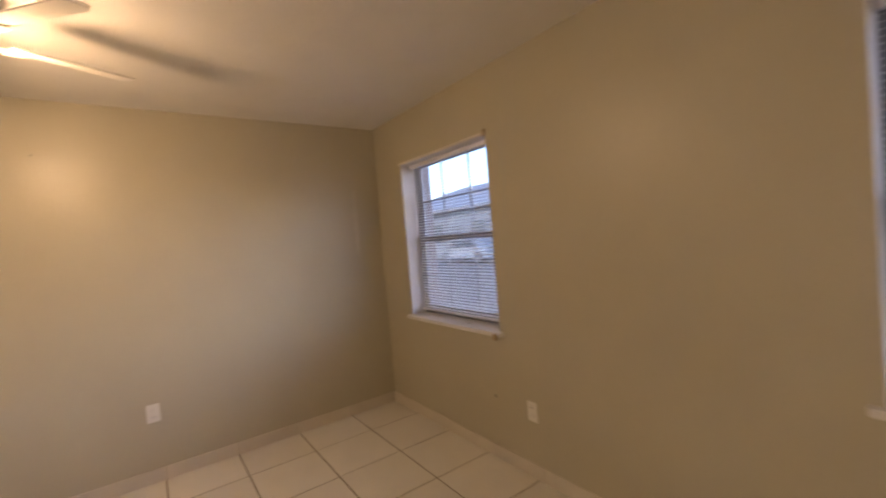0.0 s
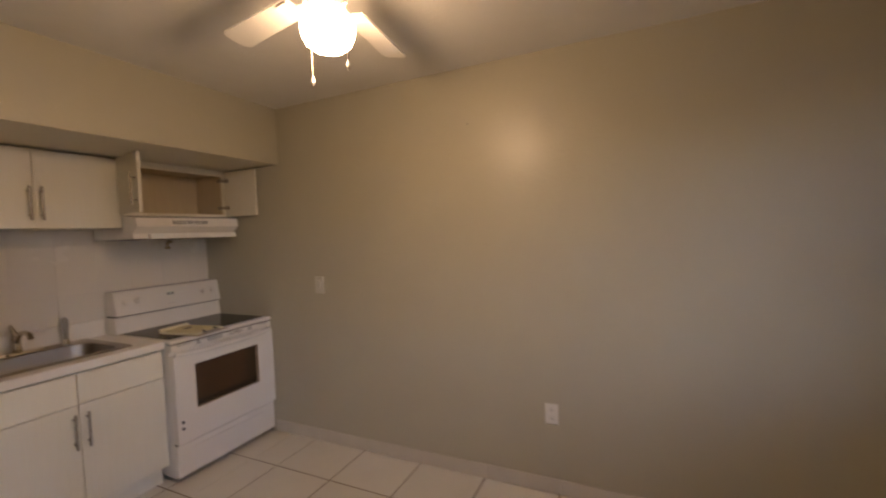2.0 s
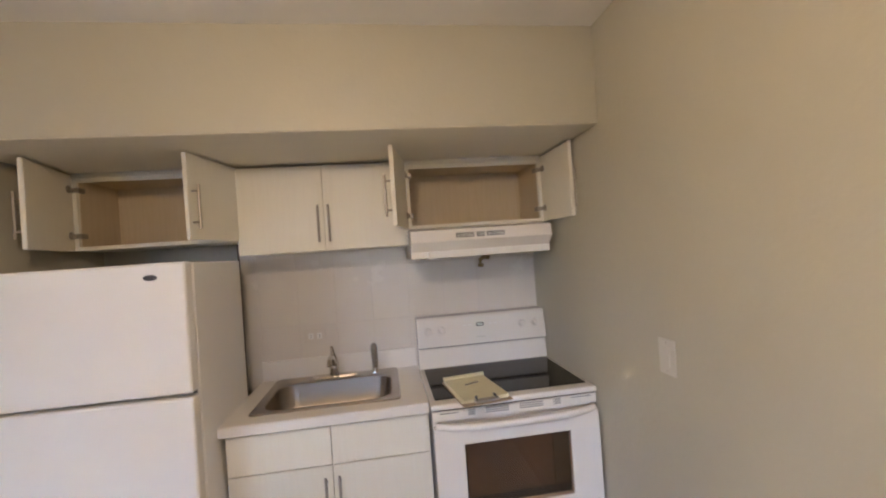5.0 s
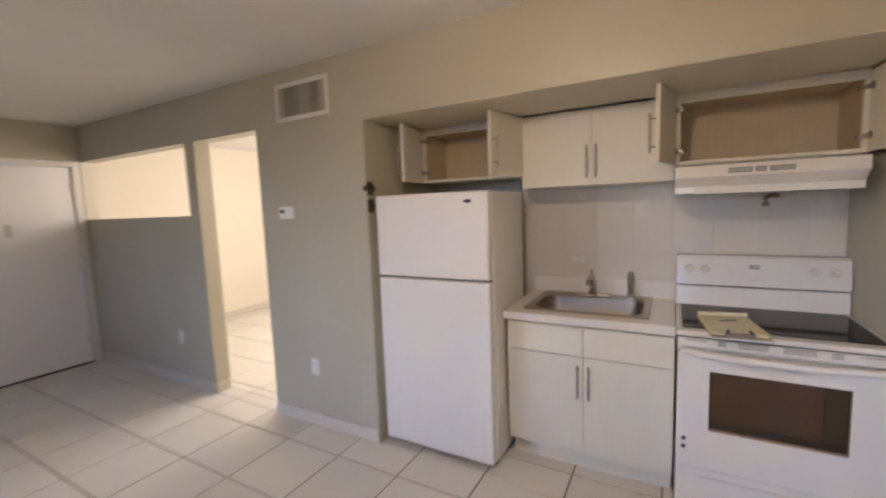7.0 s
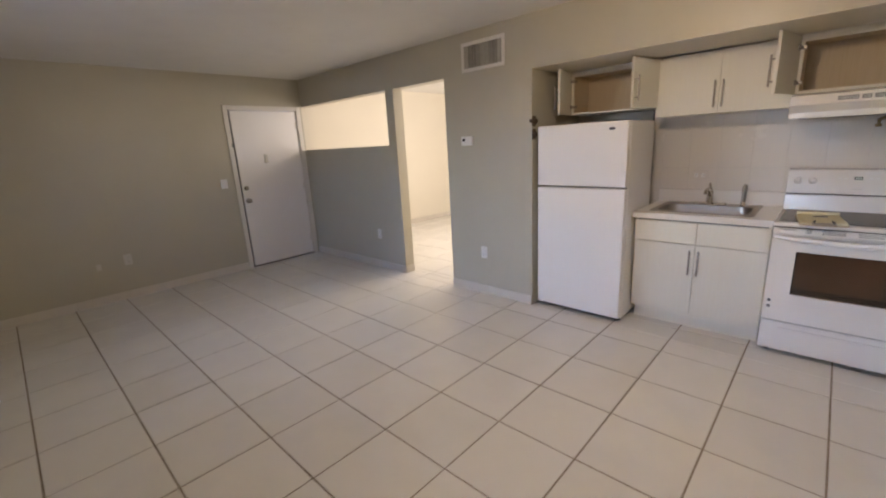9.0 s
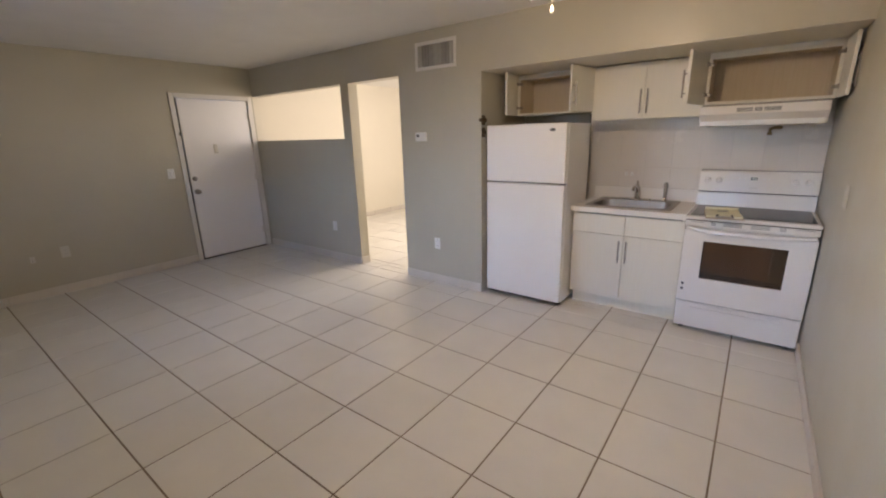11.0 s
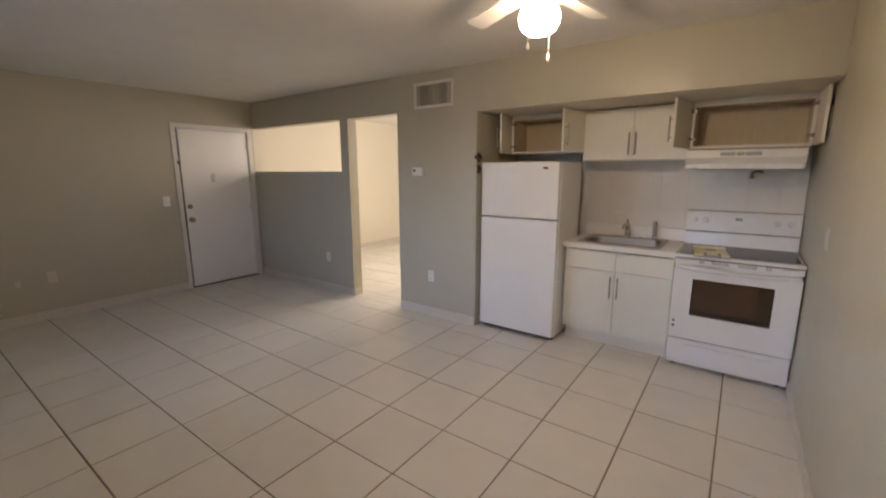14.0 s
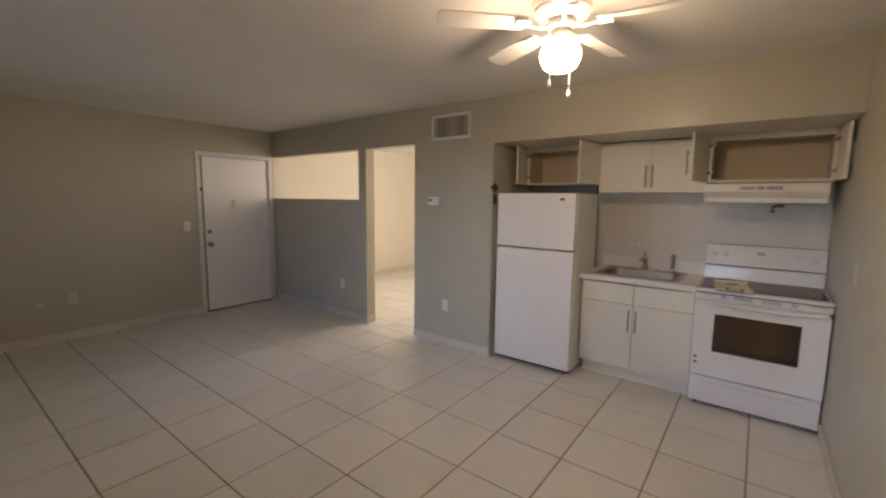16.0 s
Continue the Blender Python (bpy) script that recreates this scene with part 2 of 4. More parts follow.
def tube(path, r, seg=10, bm=None, caps=True):
    """A round bar that follows a list of places."""
    own = bmesh.new()
    pts = [Vector(p) for p in path]
    rings = []
    for i, p in enumerate(pts):
        d = (pts[min(i + 1, len(pts) - 1)] - pts[max(i - 1, 0)]).normalized()
        side = d.cross(Vector((0, 0, 1)) if abs(d.z) < 0.9 else Vector((1, 0, 0))).normalized()
        up = side.cross(d)
        rad = r[i] if isinstance(r, (list, tuple)) else r
        rings.append([own.verts.new(p + rad * (math.cos(a) * side + math.sin(a) * up))
                      for a in (2 * math.pi * k / seg for k in range(seg))])
    for a, b in zip(rings, rings[1:]):
        for k in range(seg):
            own.faces.new((a[k], a[(k + 1) % seg], b[(k + 1) % seg], b[k]))
    if caps:
        own.faces.new(rings[0][::-1])
        own.faces.new(rings[-1])
    bmesh.ops.recalc_face_normals(own, faces=own.faces)
    return merge(bm, own)


def lathe(profile, centre, seg=32, bm=None):
    """Turns (radius, height) pairs round an upright axis."""
    return tube([(centre[0], centre[1], centre[2] + h) for _, h in profile], [max(r, 0.0005) for r, _ in profile], seg, bm)


def prism_x(profile, x0, x1, bevel=0.0, bm=None):
    """A (y, z) outline drawn out along x."""
    own = bmesh.new()
    a = [own.verts.new((x0, y, z)) for y, z in profile]
    b = [own.verts.new((x1, y, z)) for y, z in profile]
    n = len(profile)
    own.faces.new(a)
    own.faces.new(b[::-1])
    for i in range(n):
        own.faces.new((a[i], b[i], b[(i + 1) % n], a[(i + 1) % n]))
    bmesh.ops.recalc_face_normals(own, faces=own.faces)
    if bevel:
        bmesh.ops.bevel(own, geom=own.edges[:], offset=bevel, segments=2, affect='EDGES', profile=0.5)
    return merge(bm, own)


# ---------------------------------------------------------------- the setting
XL, YB, H = -6.15, -3.742, 2.456        # door wall, window wall, ceiling
AL, AY, SOF = -2.428, 0.88, 2.052      # alcove: its left side, its back, the soffit
DW0, DW1, DWH = -4.158, -3.396, 2.099    # doorway
NI1, NZ0, NZ1 = -4.291, 1.508, 2.099   # pass-through opening
BX, BY = -6.47, 4.3                    # adjoining room: its far side walls
T = 0.13


def shell(boxes):
    """One connected mesh round a set of boxes that meet face to face."""
    cuts = [sorted({round(b[k], 4) for b in boxes} | {round(b[k + 3], 4) for b in boxes}) for k in range(3)]
    mids = [[(p + q) / 2 for p, q in zip(c, c[1:])] for c in cuts]
    full = {(i, j, k) for i, x in enumerate(mids[0]) for j, y in enumerate(mids[1]) for k, z in enumerate(mids[2])
            if any(b[0] < x < b[3] and b[1] < y < b[4] and b[2] < z < b[5] for b in boxes)}
    bm = bmesh.new()
    verts = {}

    def corner(i, j, k):
        if (i, j, k) not in verts:
            verts[i, j, k] = bm.verts.new((cuts[0][i], cuts[1][j], cuts[2][k]))
        return verts[i, j, k]
    sides = (((-1, 0, 0), ((0, 0, 0), (0, 0, 1), (0, 1, 1), (0, 1, 0))), ((1, 0, 0), ((1, 0, 0), (1, 1, 0), (1, 1, 1), (1, 0, 1))),
             ((0, -1, 0), ((0, 0, 0), (1, 0, 0), (1, 0, 1), (0, 0, 1))), ((0, 1, 0), ((0, 1, 0), (0, 1, 1), (1, 1, 1), (1, 1, 0))),
             ((0, 0, -1), ((0, 0, 0), (0, 1, 0), (1, 1, 0), (1, 0, 0))), ((0, 0, 1), ((0, 0, 1), (1, 0, 1), (1, 1, 1), (0, 1, 1))))
    for c in sorted(full):
        for d, quad in sides:
            if (c[0] + d[0], c[1] + d[1], c[2] + d[2]) not in full:
                bm.faces.new([corner(c[0] + q[0], c[1] + q[1], c[2] + q[2]) for q in quad])
    return bm


def wall(name, boxes, label, material=M_WALL):
    return solid(name, shell(boxes), material, label, "wall", kind="structure")


wall("wall_kitchen", [
    (XL, 0, 0, NI1, T, NZ0), (XL, 0, NZ1, NI1, T, H), (NI1, 0, 0, DW0, T, H), (DW0, 0, DWH, DW1, T, H),
    (DW1, 0, 0, AL, T, H), (AL, 0, SOF, 0, T, H)], "greige painted wall with a doorway and a pass-through opening")
wall("wall_alcove_side", [(AL - 0.10, T, 0, AL, AY, H)], "greige painted side wall of the kitchen alcove")
wall("wall_alcove_back", [(AL - 0.10, AY, 0, 0, AY + 0.12, H)], "greige painted wall behind the kitchen units")
wall("wall_right", [(0, YB - 0.2, 0, 0.12, AY + 0.12, H)], "greige painted plain side wall with scuffs")
W1 = (-1.462, -0.432)
W2 = (-4.93, -3.11)
WZ0, WZ1 = 0.838, 2.06
wall("wall_window", [
    (XL - 0.12, YB - 0.2, 0, W2[0], YB, H), (W2[1], YB - 0.2, 0, W1[0], YB, H), (W1[1], YB - 0.2, 0, 0, YB, H),
    (W2[0], YB - 0.2, 0, W2[1], YB, WZ0 - 0.03), (W2[0], YB - 0.2, WZ1, W2[1], YB, H),
    (W1[0], YB - 0.2, 0, W1[1], YB, WZ0 - 0.03), (W1[0], YB - 0.2, WZ1, W1[1], YB, H)], "greige painted outer wall with two windows")
DY0, DY1, DZ = -1.008, -0.085, 2.048   # front door opening
wall("wall_door", [(XL - 0.14, YB, 0, XL, DY0, H), (XL - 0.14, DY1, 0, XL, 0, H), (XL - 0.14, DY0, DZ, XL, DY1, H)],
     "greige painted wall round the front door")
wall("wall_bedroom_side", [(BX - 0.12, T, 0, BX, BY, H)], "cream painted wall of the adjoining room", M_BACKWALL)
wall("wall_bedroom_return", [(BX - 0.12, 0.0, 0, XL, T, H)], "cream painted return of the adjoining room", M_BACKWALL)
wall("wall_bedroom_back", [(BX - 0.12, BY, 0, AL - 0.1, BY + 0.12, H)], "cream painted back wall of the adjoining room", M_BACKWALL)
wall("wall_bedroom_right", [(AL - 0.1, AY + 0.12, 0, AL, BY + 0.12, H)], "cream painted partition of the adjoining room", M_BACKWALL)
solid("soffit_ceiling", box(AL + 0.001, 0.001, SOF - 0.004, -0.001, AY, SOF - 0.001), M_SOFFIT, "underside over the kitchen alcove, paled for bounced light", "ceiling", kind="structure")
bm = box(XL - 0.14, YB - 0.2, H, 0.12, T, H + 0.1)
solid("ceiling", bm, M_CEIL, "white textured ceiling", "ceiling", kind="structure")
solid("ceiling_bedroom", box(BX - 0.12, T, H, AL, BY + 0.12, H + 0.1), M_CEIL, "white ceiling of the adjoining room", "ceiling", kind="structure")


# ---------------------------------------------------------------- front door
def front_door():
    x = XL
    d = thing("door_1", (x, DY0, 0), "closed white painted flush front door with nickel lock", "door", kind="structure")
    part("door_slab", box(x - 0.055, DY0 + 0.031, 0.013, x - 0.012, DY1 - 0.008, DZ - 0.012, 0.003), M_WHITEPAINT, d)
    for n, b in (("jamb", (x - 0.14, DY0 - 0.0, 0.0, x - 0.020, DY0 + 0.027, DZ)), ("jamb", (x - 0.14, DY1 - 0.004, 0.0, x - 0.001, DY1, DZ)),
                 ("jamb", (x - 0.14, DY0 + 0.006, DZ - 0.006, x - 0.001, DY1 - 0.004, DZ))):
        # lock-side jamb coloured near black to paint the shade in the door gap
        part(n, box(*b), M_DARK if b[1] < DY0 + 0.003 else M_TRIM, d)
    for b in ((x, DY0 - 0.055, 0, x + 0.014, DY0 + 0.002, DZ + 0.05), (x, DY1 - 0.002, 0, x + 0.014, DY1 + 0.06, DZ + 0.05),
              (x, DY0 + 0.002, DZ - 0.002, x + 0.014, DY1 - 0.002, DZ + 0.05)):
        part("casing", box(*b, 0.003), M_TRIM, d)
    part("threshold", box(x - 0.14, DY0, 0.0, x - 0.004, DY1, 0.011, 0.002), M_DARK, d, "dark metal threshold")
    for z, r in ((1.066, 0.030), (0.90, 0.034)):
        y = DY0 + 0.085
        k = part("rosette", turned(lathe([(r, 0), (r, 0.006), (r * 0.8, 0.012)], (0, 0, 0), 24), pose(x - 0.012, y, z, 0, 90, 0)), M_NICKEL, d, "satin nickel rosette", True)
        prof = [(0.012, 0.008), (0.011, 0.03), (0.026, 0.045), (0.028, 0.06), (0.018, 0.068), (0.001, 0.07)] if z < 1 else [(0.02, 0.01), (0.018, 0.022), (0.001, 0.024)]
        part("knob", turned(lathe(prof, (0, 0, 0), 20), pose(x - 0.012, y, z, 0, 90, 0)), M_NICKEL, k, "", True)
    part("peephole_plate", box(x - 0.013, -0.625, 1.37, x - 0.004, -0.575, 1.485, 0.003), M_PLATE, d, "off-white plate at eye height")
    for z in (0.25, 1.02, 1.85):
        part("hinge", tube([(x + 0.003, DY1 - 0.004, z - 0.05), (x + 0.003, DY1 - 0.004, z + 0.05)], 0.008, 10, box(x - 0.014, DY1 - 0.035, z - 0.045, x - 0.009, DY1 - 0.004, z + 0.045)), M_TRIM, d)
    part("latch_plate", box(x + 0.014, DY0 - 0.016, 1.60, x + 0.020, DY0 + 0.002, 1.64, 0.002), M_DARK, d, "small dark strike plate on the casing")


front_door()


# ---------------------------------------------------------------- windows and blinds
def window(name, x0, x1):
    w = thing(name, (x0, YB, WZ0), "single-hung window with grey aluminium bars above a marble sill", "window", kind="structure")
    yf = YB - 0.13
    z0, z1 = WZ0, WZ1
    for b in ((x0, yf - 0.05, z0, x0 + 0.03, yf, z1), (x1 - 0.03, yf - 0.05, z0, x1, yf, z1),
              (x0 + 0.03, yf - 0.05, z1 - 0.03, x1 - 0.03, yf, z1), (x0 + 0.03, yf - 0.05, z0, x1 - 0.03, yf, z0 + 0.035)):
        part("window_frame", box(*b, 0.003), M_ALU, w)
    zm = (z0 + z1) / 2
    part("meeting_rail", box(x0 + 0.03, yf - 0.045, zm - 0.022, x1 - 0.03, yf + 0.006, zm + 0.022, 0.003), M_ALU, w)
    for zz0, zz1, dy in ((z0 + 0.035, zm - 0.022, 0.004), (zm + 0.022, z1 - 0.03, -0.012)):
        for b in ((x0 + 0.03, yf - 0.036 + dy, zz0, x0 + 0.068, yf - 0.006 + dy, zz1), (x1 - 0.068, yf - 0.036 + dy, zz0, x1 - 0.03, yf - 0.006 + dy, zz1)):
            part("sash_stile", box(*b, 0.002), M_ALU, w)
    part("sash_rail", box(x0 + 0.068, yf - 0.032, z0 + 0.035, x1 - 0.068, yf - 0.002, z0 + 0.075, 0.002), M_ALU, w)
    cols = round((x1 - x0) / 0.34)
    xs = [x0 + 0.03 + (x1 - x0 - 0.06) * k / cols for k in range(cols + 1)]
    for a, b in ((z0 + 0.035, zm - 0.022), (zm + 0.022, z1 - 0.03)):
        h = (a + b) / 2
        for k in range(1, cols):
            part("muntin", box(xs[k] - 0.006, yf - 0.032, a, xs[k] + 0.006, yf - 0.014, b, 0.002), M_ALU, w)
        part("muntin", box(x0 + 0.03, yf - 0.031, h - 0.006, x1 - 0.03, yf - 0.015, h + 0.006, 0.002), M_ALU, w)
        p = part("pane", box(x0 + 0.028, yf - 0.0245, a - 0.002, x1 - 0.028, yf - 0.0215, b + 0.002), M_GLASS, w)
        p.visible_shadow = False
    part("window_sill", box(x0 - 0.035, yf - 0.03, z0 - 0.03, x1 + 0.035, YB + 0.035, z0 - 0.001, 0.004, 2), M_SILL, w)
    for b in ((x0, yf, z0, x0 + 0.004, YB - 0.002, z1), (x1 - 0.004, yf, z0, x1, YB - 0.002, z1), (x0 + 0.004, yf, z1 - 0.004, x1 - 0.004, YB - 0.002, z1)):
        part("reveal", box(*b), M_REVEAL, w)
    part("head_trim", box(x0 - 0.02, YB + 0.001, z1 - 0.002, x1 + 0.02, YB + 0.010, z1 + 0.014, 0.003), M_TRIM, w)
    return w


def blind(x0, x1):
    b = thing("window_blind", (x0, YB - 0.06, WZ1), "white vinyl mini blind lowered with open slats", "blind", "window blinds")
    y = YB - 0.100
    part("head_rail", box(x0 + 0.012, y - 0.018, WZ1 - 0.034, x1 - 0.012, y + 0.018, WZ1 - 0.006, 0.003), M_BLIND, b)
    part("bottom_rail", box(x0 + 0.014, y - 0.012, WZ0 + 0.03, x1 - 0.014, y + 0.012, WZ0 + 0.044, 0.003), M_BLIND, b)
    me = None
    n = 52
    top, bot = WZ1 - 0.05, WZ0 + 0.06
    for k in range(n):
        z = top + (bot - top) * k / (n - 1)
        if me is None:
            own = bmesh.new()
            rows = []
            for j in range(5):
                u = (j - 2) / 2
                rows.append([own.verts.new((xx, 0.0125 * u, 0.0015 * (1 - u * u))) for xx in (0.016, x1 - x0 - 0.016)])
            for r, s in zip(rows, rows[1:]):
                own.faces.new((r[0], r[1], s[1], s[0]))
            bmesh.ops.solidify(own, geom=own.faces[:], thickness=0.0006)
            bmesh.ops.rotate(own, matrix=Matrix.Rotation(radians(-15.5), 3, 'X'), verts=own.verts)
            me = bpy.data.meshes.new("slat")
            own.to_mesh(me)
            own.free()
            me.materials.append(M_BLIND)
            smooth(me)
        s = new("slat", me)
        s.parent = b
        s.location = (0, y - (YB - 0.06), z - WZ1)
    for xx in (x0 + 0.12, (x0 + x1) / 2, x1 - 0.12):
        for dy in (-0.012, 0.012):
            part("ladder_cord", tube([(xx, y + dy, WZ0 + 0.04), (xx, y + dy, WZ1 - 0.03)], 0.0008, 5), M_BLIND, b)
    part("tilt_wand", tube([(x1 - 0.07, y + 0.02, WZ1 - 0.03), (x1 - 0.068, y + 0.026, WZ1 - 0.60)], 0.004, 8), M_BLIND, b)
    part("bracket", box(x0 - 0.016, YB + 0.037, WZ0 - 0.045, x0 + 0.012, YB + 0.062, WZ0 - 0.005, 0.004), M_PAPERBACK, b, "brown wooden stop at the sill end")
    part("bracket", box(x0 - 0.014, YB + 0.002, WZ1 - 0.012, x0 + 0.008, YB + 0.022, WZ1 + 0.026, 0.003), M_PAPERBACK, b, "brown wooden end bracket")


window("window_1", *W1)
window("window_2", *W2)
blind(*W1)
blind(*W2)


# ---------------------------------------------------------------- outdoors
def outdoors():
    bm = bmesh.new()
    vs = [bm.verts.new(v) for v in ((-400, -500, -0.15), (400, -500, -0.15), (400, 60, -0.15), (-400, 60, -0.15))]
    bm.faces.new(vs)
    solid("ground", bm, M_ASPHALT, "grey asphalt parking ground reaching the horizon", "ground", kind="structure")
    h = thing("neighbour_house", (20, -24, -0.15), "single-storey white stucco house with grey hipped roof", "house")
    part("wall", box(8, -28, -0.15, 29, -19.5, 3.3), M_STUCCO, h)
    own = bmesh.new()
    a = [own.verts.new(v) for v in ((7.3, -28.7, 3.3), (29.7, -28.7, 3.3), (29.7, -18.8, 3.3), (7.3, -18.8, 3.3))]
    r = [own.verts.new(v) for v in ((13.0, -23.75, 5.3), (23.5, -23.75, 5.3))]
    for f in ((a[0], a[1], r[1], r[0]), (a[1], a[2], r[1]), (a[2], a[3], r[0], r[1]), (a[3], a[0], r[0]), (a[3], a[2], a[1], a[0])):
        own.faces.new(f)
    part("roof", own, M_ROOF, h)
    part("fascia", box(7.3, -18.8, 3.1, 29.7, -18.74, 3.32), M_STUCCO, h)
    for xx in (9.5, 13.0, 16.0, 20.5, 24.5):
        p = part("window", box(xx, -19.5, 0.95, xx + 1.5, -19.45, 2.35), M_STUCCO, h)
        part("pane", box(xx + 0.08, -19.45, 1.03, xx + 1.42, -19.43, 2.27), M_WINDARK, p)
    part("door", box(18.6, -19.5, -0.15, 19.6, -19.44, 2.1), M_GREYDARK, h, "dark grey door")
    solid("brick_pillar", box(1.52, -5.4, -0.15, 2.3, -4.95, 3.4, 0.01), M_BRICK, "brown brick pillar outside the window", "pillar")
    parked_car()


def parked_car():
    """A white saloon standing along x."""
    ox, oy = 9.6, -8.4
    c = thing("parked_car", (5.0 + ox, -8.6 + oy, -0.15), "white saloon car parked on the asphalt outside", "car")
    g = -0.15
    side = [(2.75, 0.35), (2.8, 0.72), (3.5, 0.86), (4.2, 1.38), (5.6, 1.42), (6.4, 0.95), (7.15, 0.85), (7.2, 0.35)]
    own = bmesh.new()
    loops = []
    for y, inset in ((-9.45, 0.10), (-9.40, 0.0), (-7.80, 0.0), (-7.75, 0.10)):
        loops.append([own.verts.new((x + ox, y + oy, g + z - inset * 0.3)) for x, z in side])
    for a, b in zip(loops, loops[1:]):
        for k in range(len(a)):
            own.faces.new((a[k], a[(k + 1) % len(a)], b[(k + 1) % len(a)], b[k]))
    own.faces.new(loops[0])
    own.faces.new(loops[-1][::-1])
    bmesh.ops.recalc_face_normals(own, faces=own.faces)
    body = part("body", own, M_CAR, c)
    for xa, xb in ((3.95, 4.75), (4.85, 5.75)):
        own = prism_x([(-7.752 + oy, g + 0.90), (-7.752 + oy, g + 1.28), (-7.742 + oy, g + 1.28), (-7.742 + oy, g + 0.90)], xa + ox, xb + ox)
        part("side_window", own, M_WINDARK, body, "dark side window")
    for x in (3.5, 6.4):
        for y in (-9.3, -7.82):
            w = part("wheel", turned(lathe([(0.31, -0.1), (0.32, -0.08), (0.32, 0.08), (0.31, 0.1)], (0, 0, 0), 24), pose(x + ox, y + oy, g + 0.32, 90, 0, 0)), M_DARK, c)
            part("rim", turned(lathe([(0.19, -0.105), (0.19, 0.105)], (0, 0, 0), 16), pose(x + ox, y + oy, g + 0.32, 90, 0, 0)), M_GREYDARK, w)


outdoors()


# ---------------------------------------------------------------- small wall fittings
def outlet(at, rz, label="white plastic duplex wall outlet", material=M_PLASTIC, small=1.0):
    """A cover plate against a wall; its face looks along local -y."""
    o = thing("wall_outlet", at, label, "outlet", "wall outlets")
    w = 0.037
    o.matrix_basis = pose(*at, 0, 0, rz) @ Matrix.Diagonal((small, 1, small, 1))
    ORIGIN[o.name] = Vector((0, 0, 0))
    part("cover_plate", box(-w, -0.006, -0.059, w, 0, 0.059, 0.002), material, o)
    for z in (-0.024, 0.024):
        s = part("socket", box(-0.017, -0.009, z - 0.014, 0.017, -0.006, z + 0.014, 0.002), material, o)
        for xx in (-0.006, 0.006):
            part("slot", box(xx - 0.0012, -0.0095, z - 0.004, xx + 0.0012, -0.0088, z + 0.005), M_DARK, s)
    return o


def switch(at, rz, label, material=M_PLATE):
    o = thing("light_switch", at, label, "light switch", "light switches")
    o.matrix_basis = pose(*at, 0, 0, rz)
    ORIGIN[o.name] = Vector((0, 0, 0))
    part("cover_plate", box(-0.040, -0.006, -0.060, 0.040, 0, 0.060, 0.002), material, o)
    part("rocker", turned(box(-0.017, -0.004, -0.033, 0.017, 0.002, 0.033, 0.002), pose(0, -0.006, 0, 3, 0, 0)), material, o)
    for z in (-0.048, 0.048):
        part("screw", turned(lathe([(0.003, 0), (0.002, 0.001)], (0, 0, 0), 8), pose(0, -0.006, z, 90, 0, 0)), M_NICKEL, o)
    return o


outlet((-2.965, 0, 0.43), 0)
outlet((-4.614, 0, 0.44), 0)
outlet((XL, -2.338, 0.437), 90, "almond plastic duplex outlet on the door wall", M_PLATE)
outlet((XL, -2.60, 0.41), 90, "small almond plastic cable plate low on the wall", M_PLATE, 0.55)
outlet((0, -1.96, 0.457), -90)
outlet((-1.685, YB, 0.40), 180)
switch((0, -0.335, 1.153), -90, "white plastic switch plate beside the stove")
switch((XL, -1.193, 1.15), 90, "white plastic switch plate beside the front door", M_PLASTIC)


def thermostat():
    t = thing("thermostat", (-3.12, 0, 1.508), "small white plastic thermostat on the wall", "thermostat")
    part("case", box(-3.185, -0.028, 1.465, -3.055, 0, 1.55, 0.006, 2), M_PLASTIC, t)
    part("dial", box(-3.165, -0.031, 1.505, -3.135, -0.027, 1.53), M_DARK, t, "dark round dial")


thermostat()


def vent():
    x0, x1, z0, z1 = -3.160, -2.684, 2.114, 2.362
    v = thing("air_vent", (x0, 0, z0), "white metal air return grille high on the wall", "vent")
    for b in ((x0, -0.012, z0, x1, 0, z0 + 0.03), (x0, -0.012, z1 - 0.03, x1, 0, z1), (x0, -0.012, z0 + 0.03, x0 + 0.03, 0, z1 - 0.03), (x1 - 0.03, -0.012, z0 + 0.03, x1, 0, z1 - 0.03)):
        part("frame", box(*b, 0.003), M_TRIM, v)
    n = 9
    w = (x1 - x0 - 0.06) / n
    for k in range(n):
        a = x0 + 0.03 + w * k
        part("filter_pleat", box(a, -0.004, z0 + 0.03, a + w - 0.001, -0.001, z1 - 0.03, 0.001), M_FILTER, v, "dusty grey filter pleat")
    n = 16
    for k in range(n):
        xx = x0 + 0.04 + (x1 - x0 - 0.08) * k / (n - 1)
        part("slat", turned(box(-0.0016, -0.005, 0, 0.0016, 0.005, z1 - z0 - 0.06), pose(xx, -0.0085, z0 + 0.03, 0, 0, 40)), M_FILTER, v)


vent()


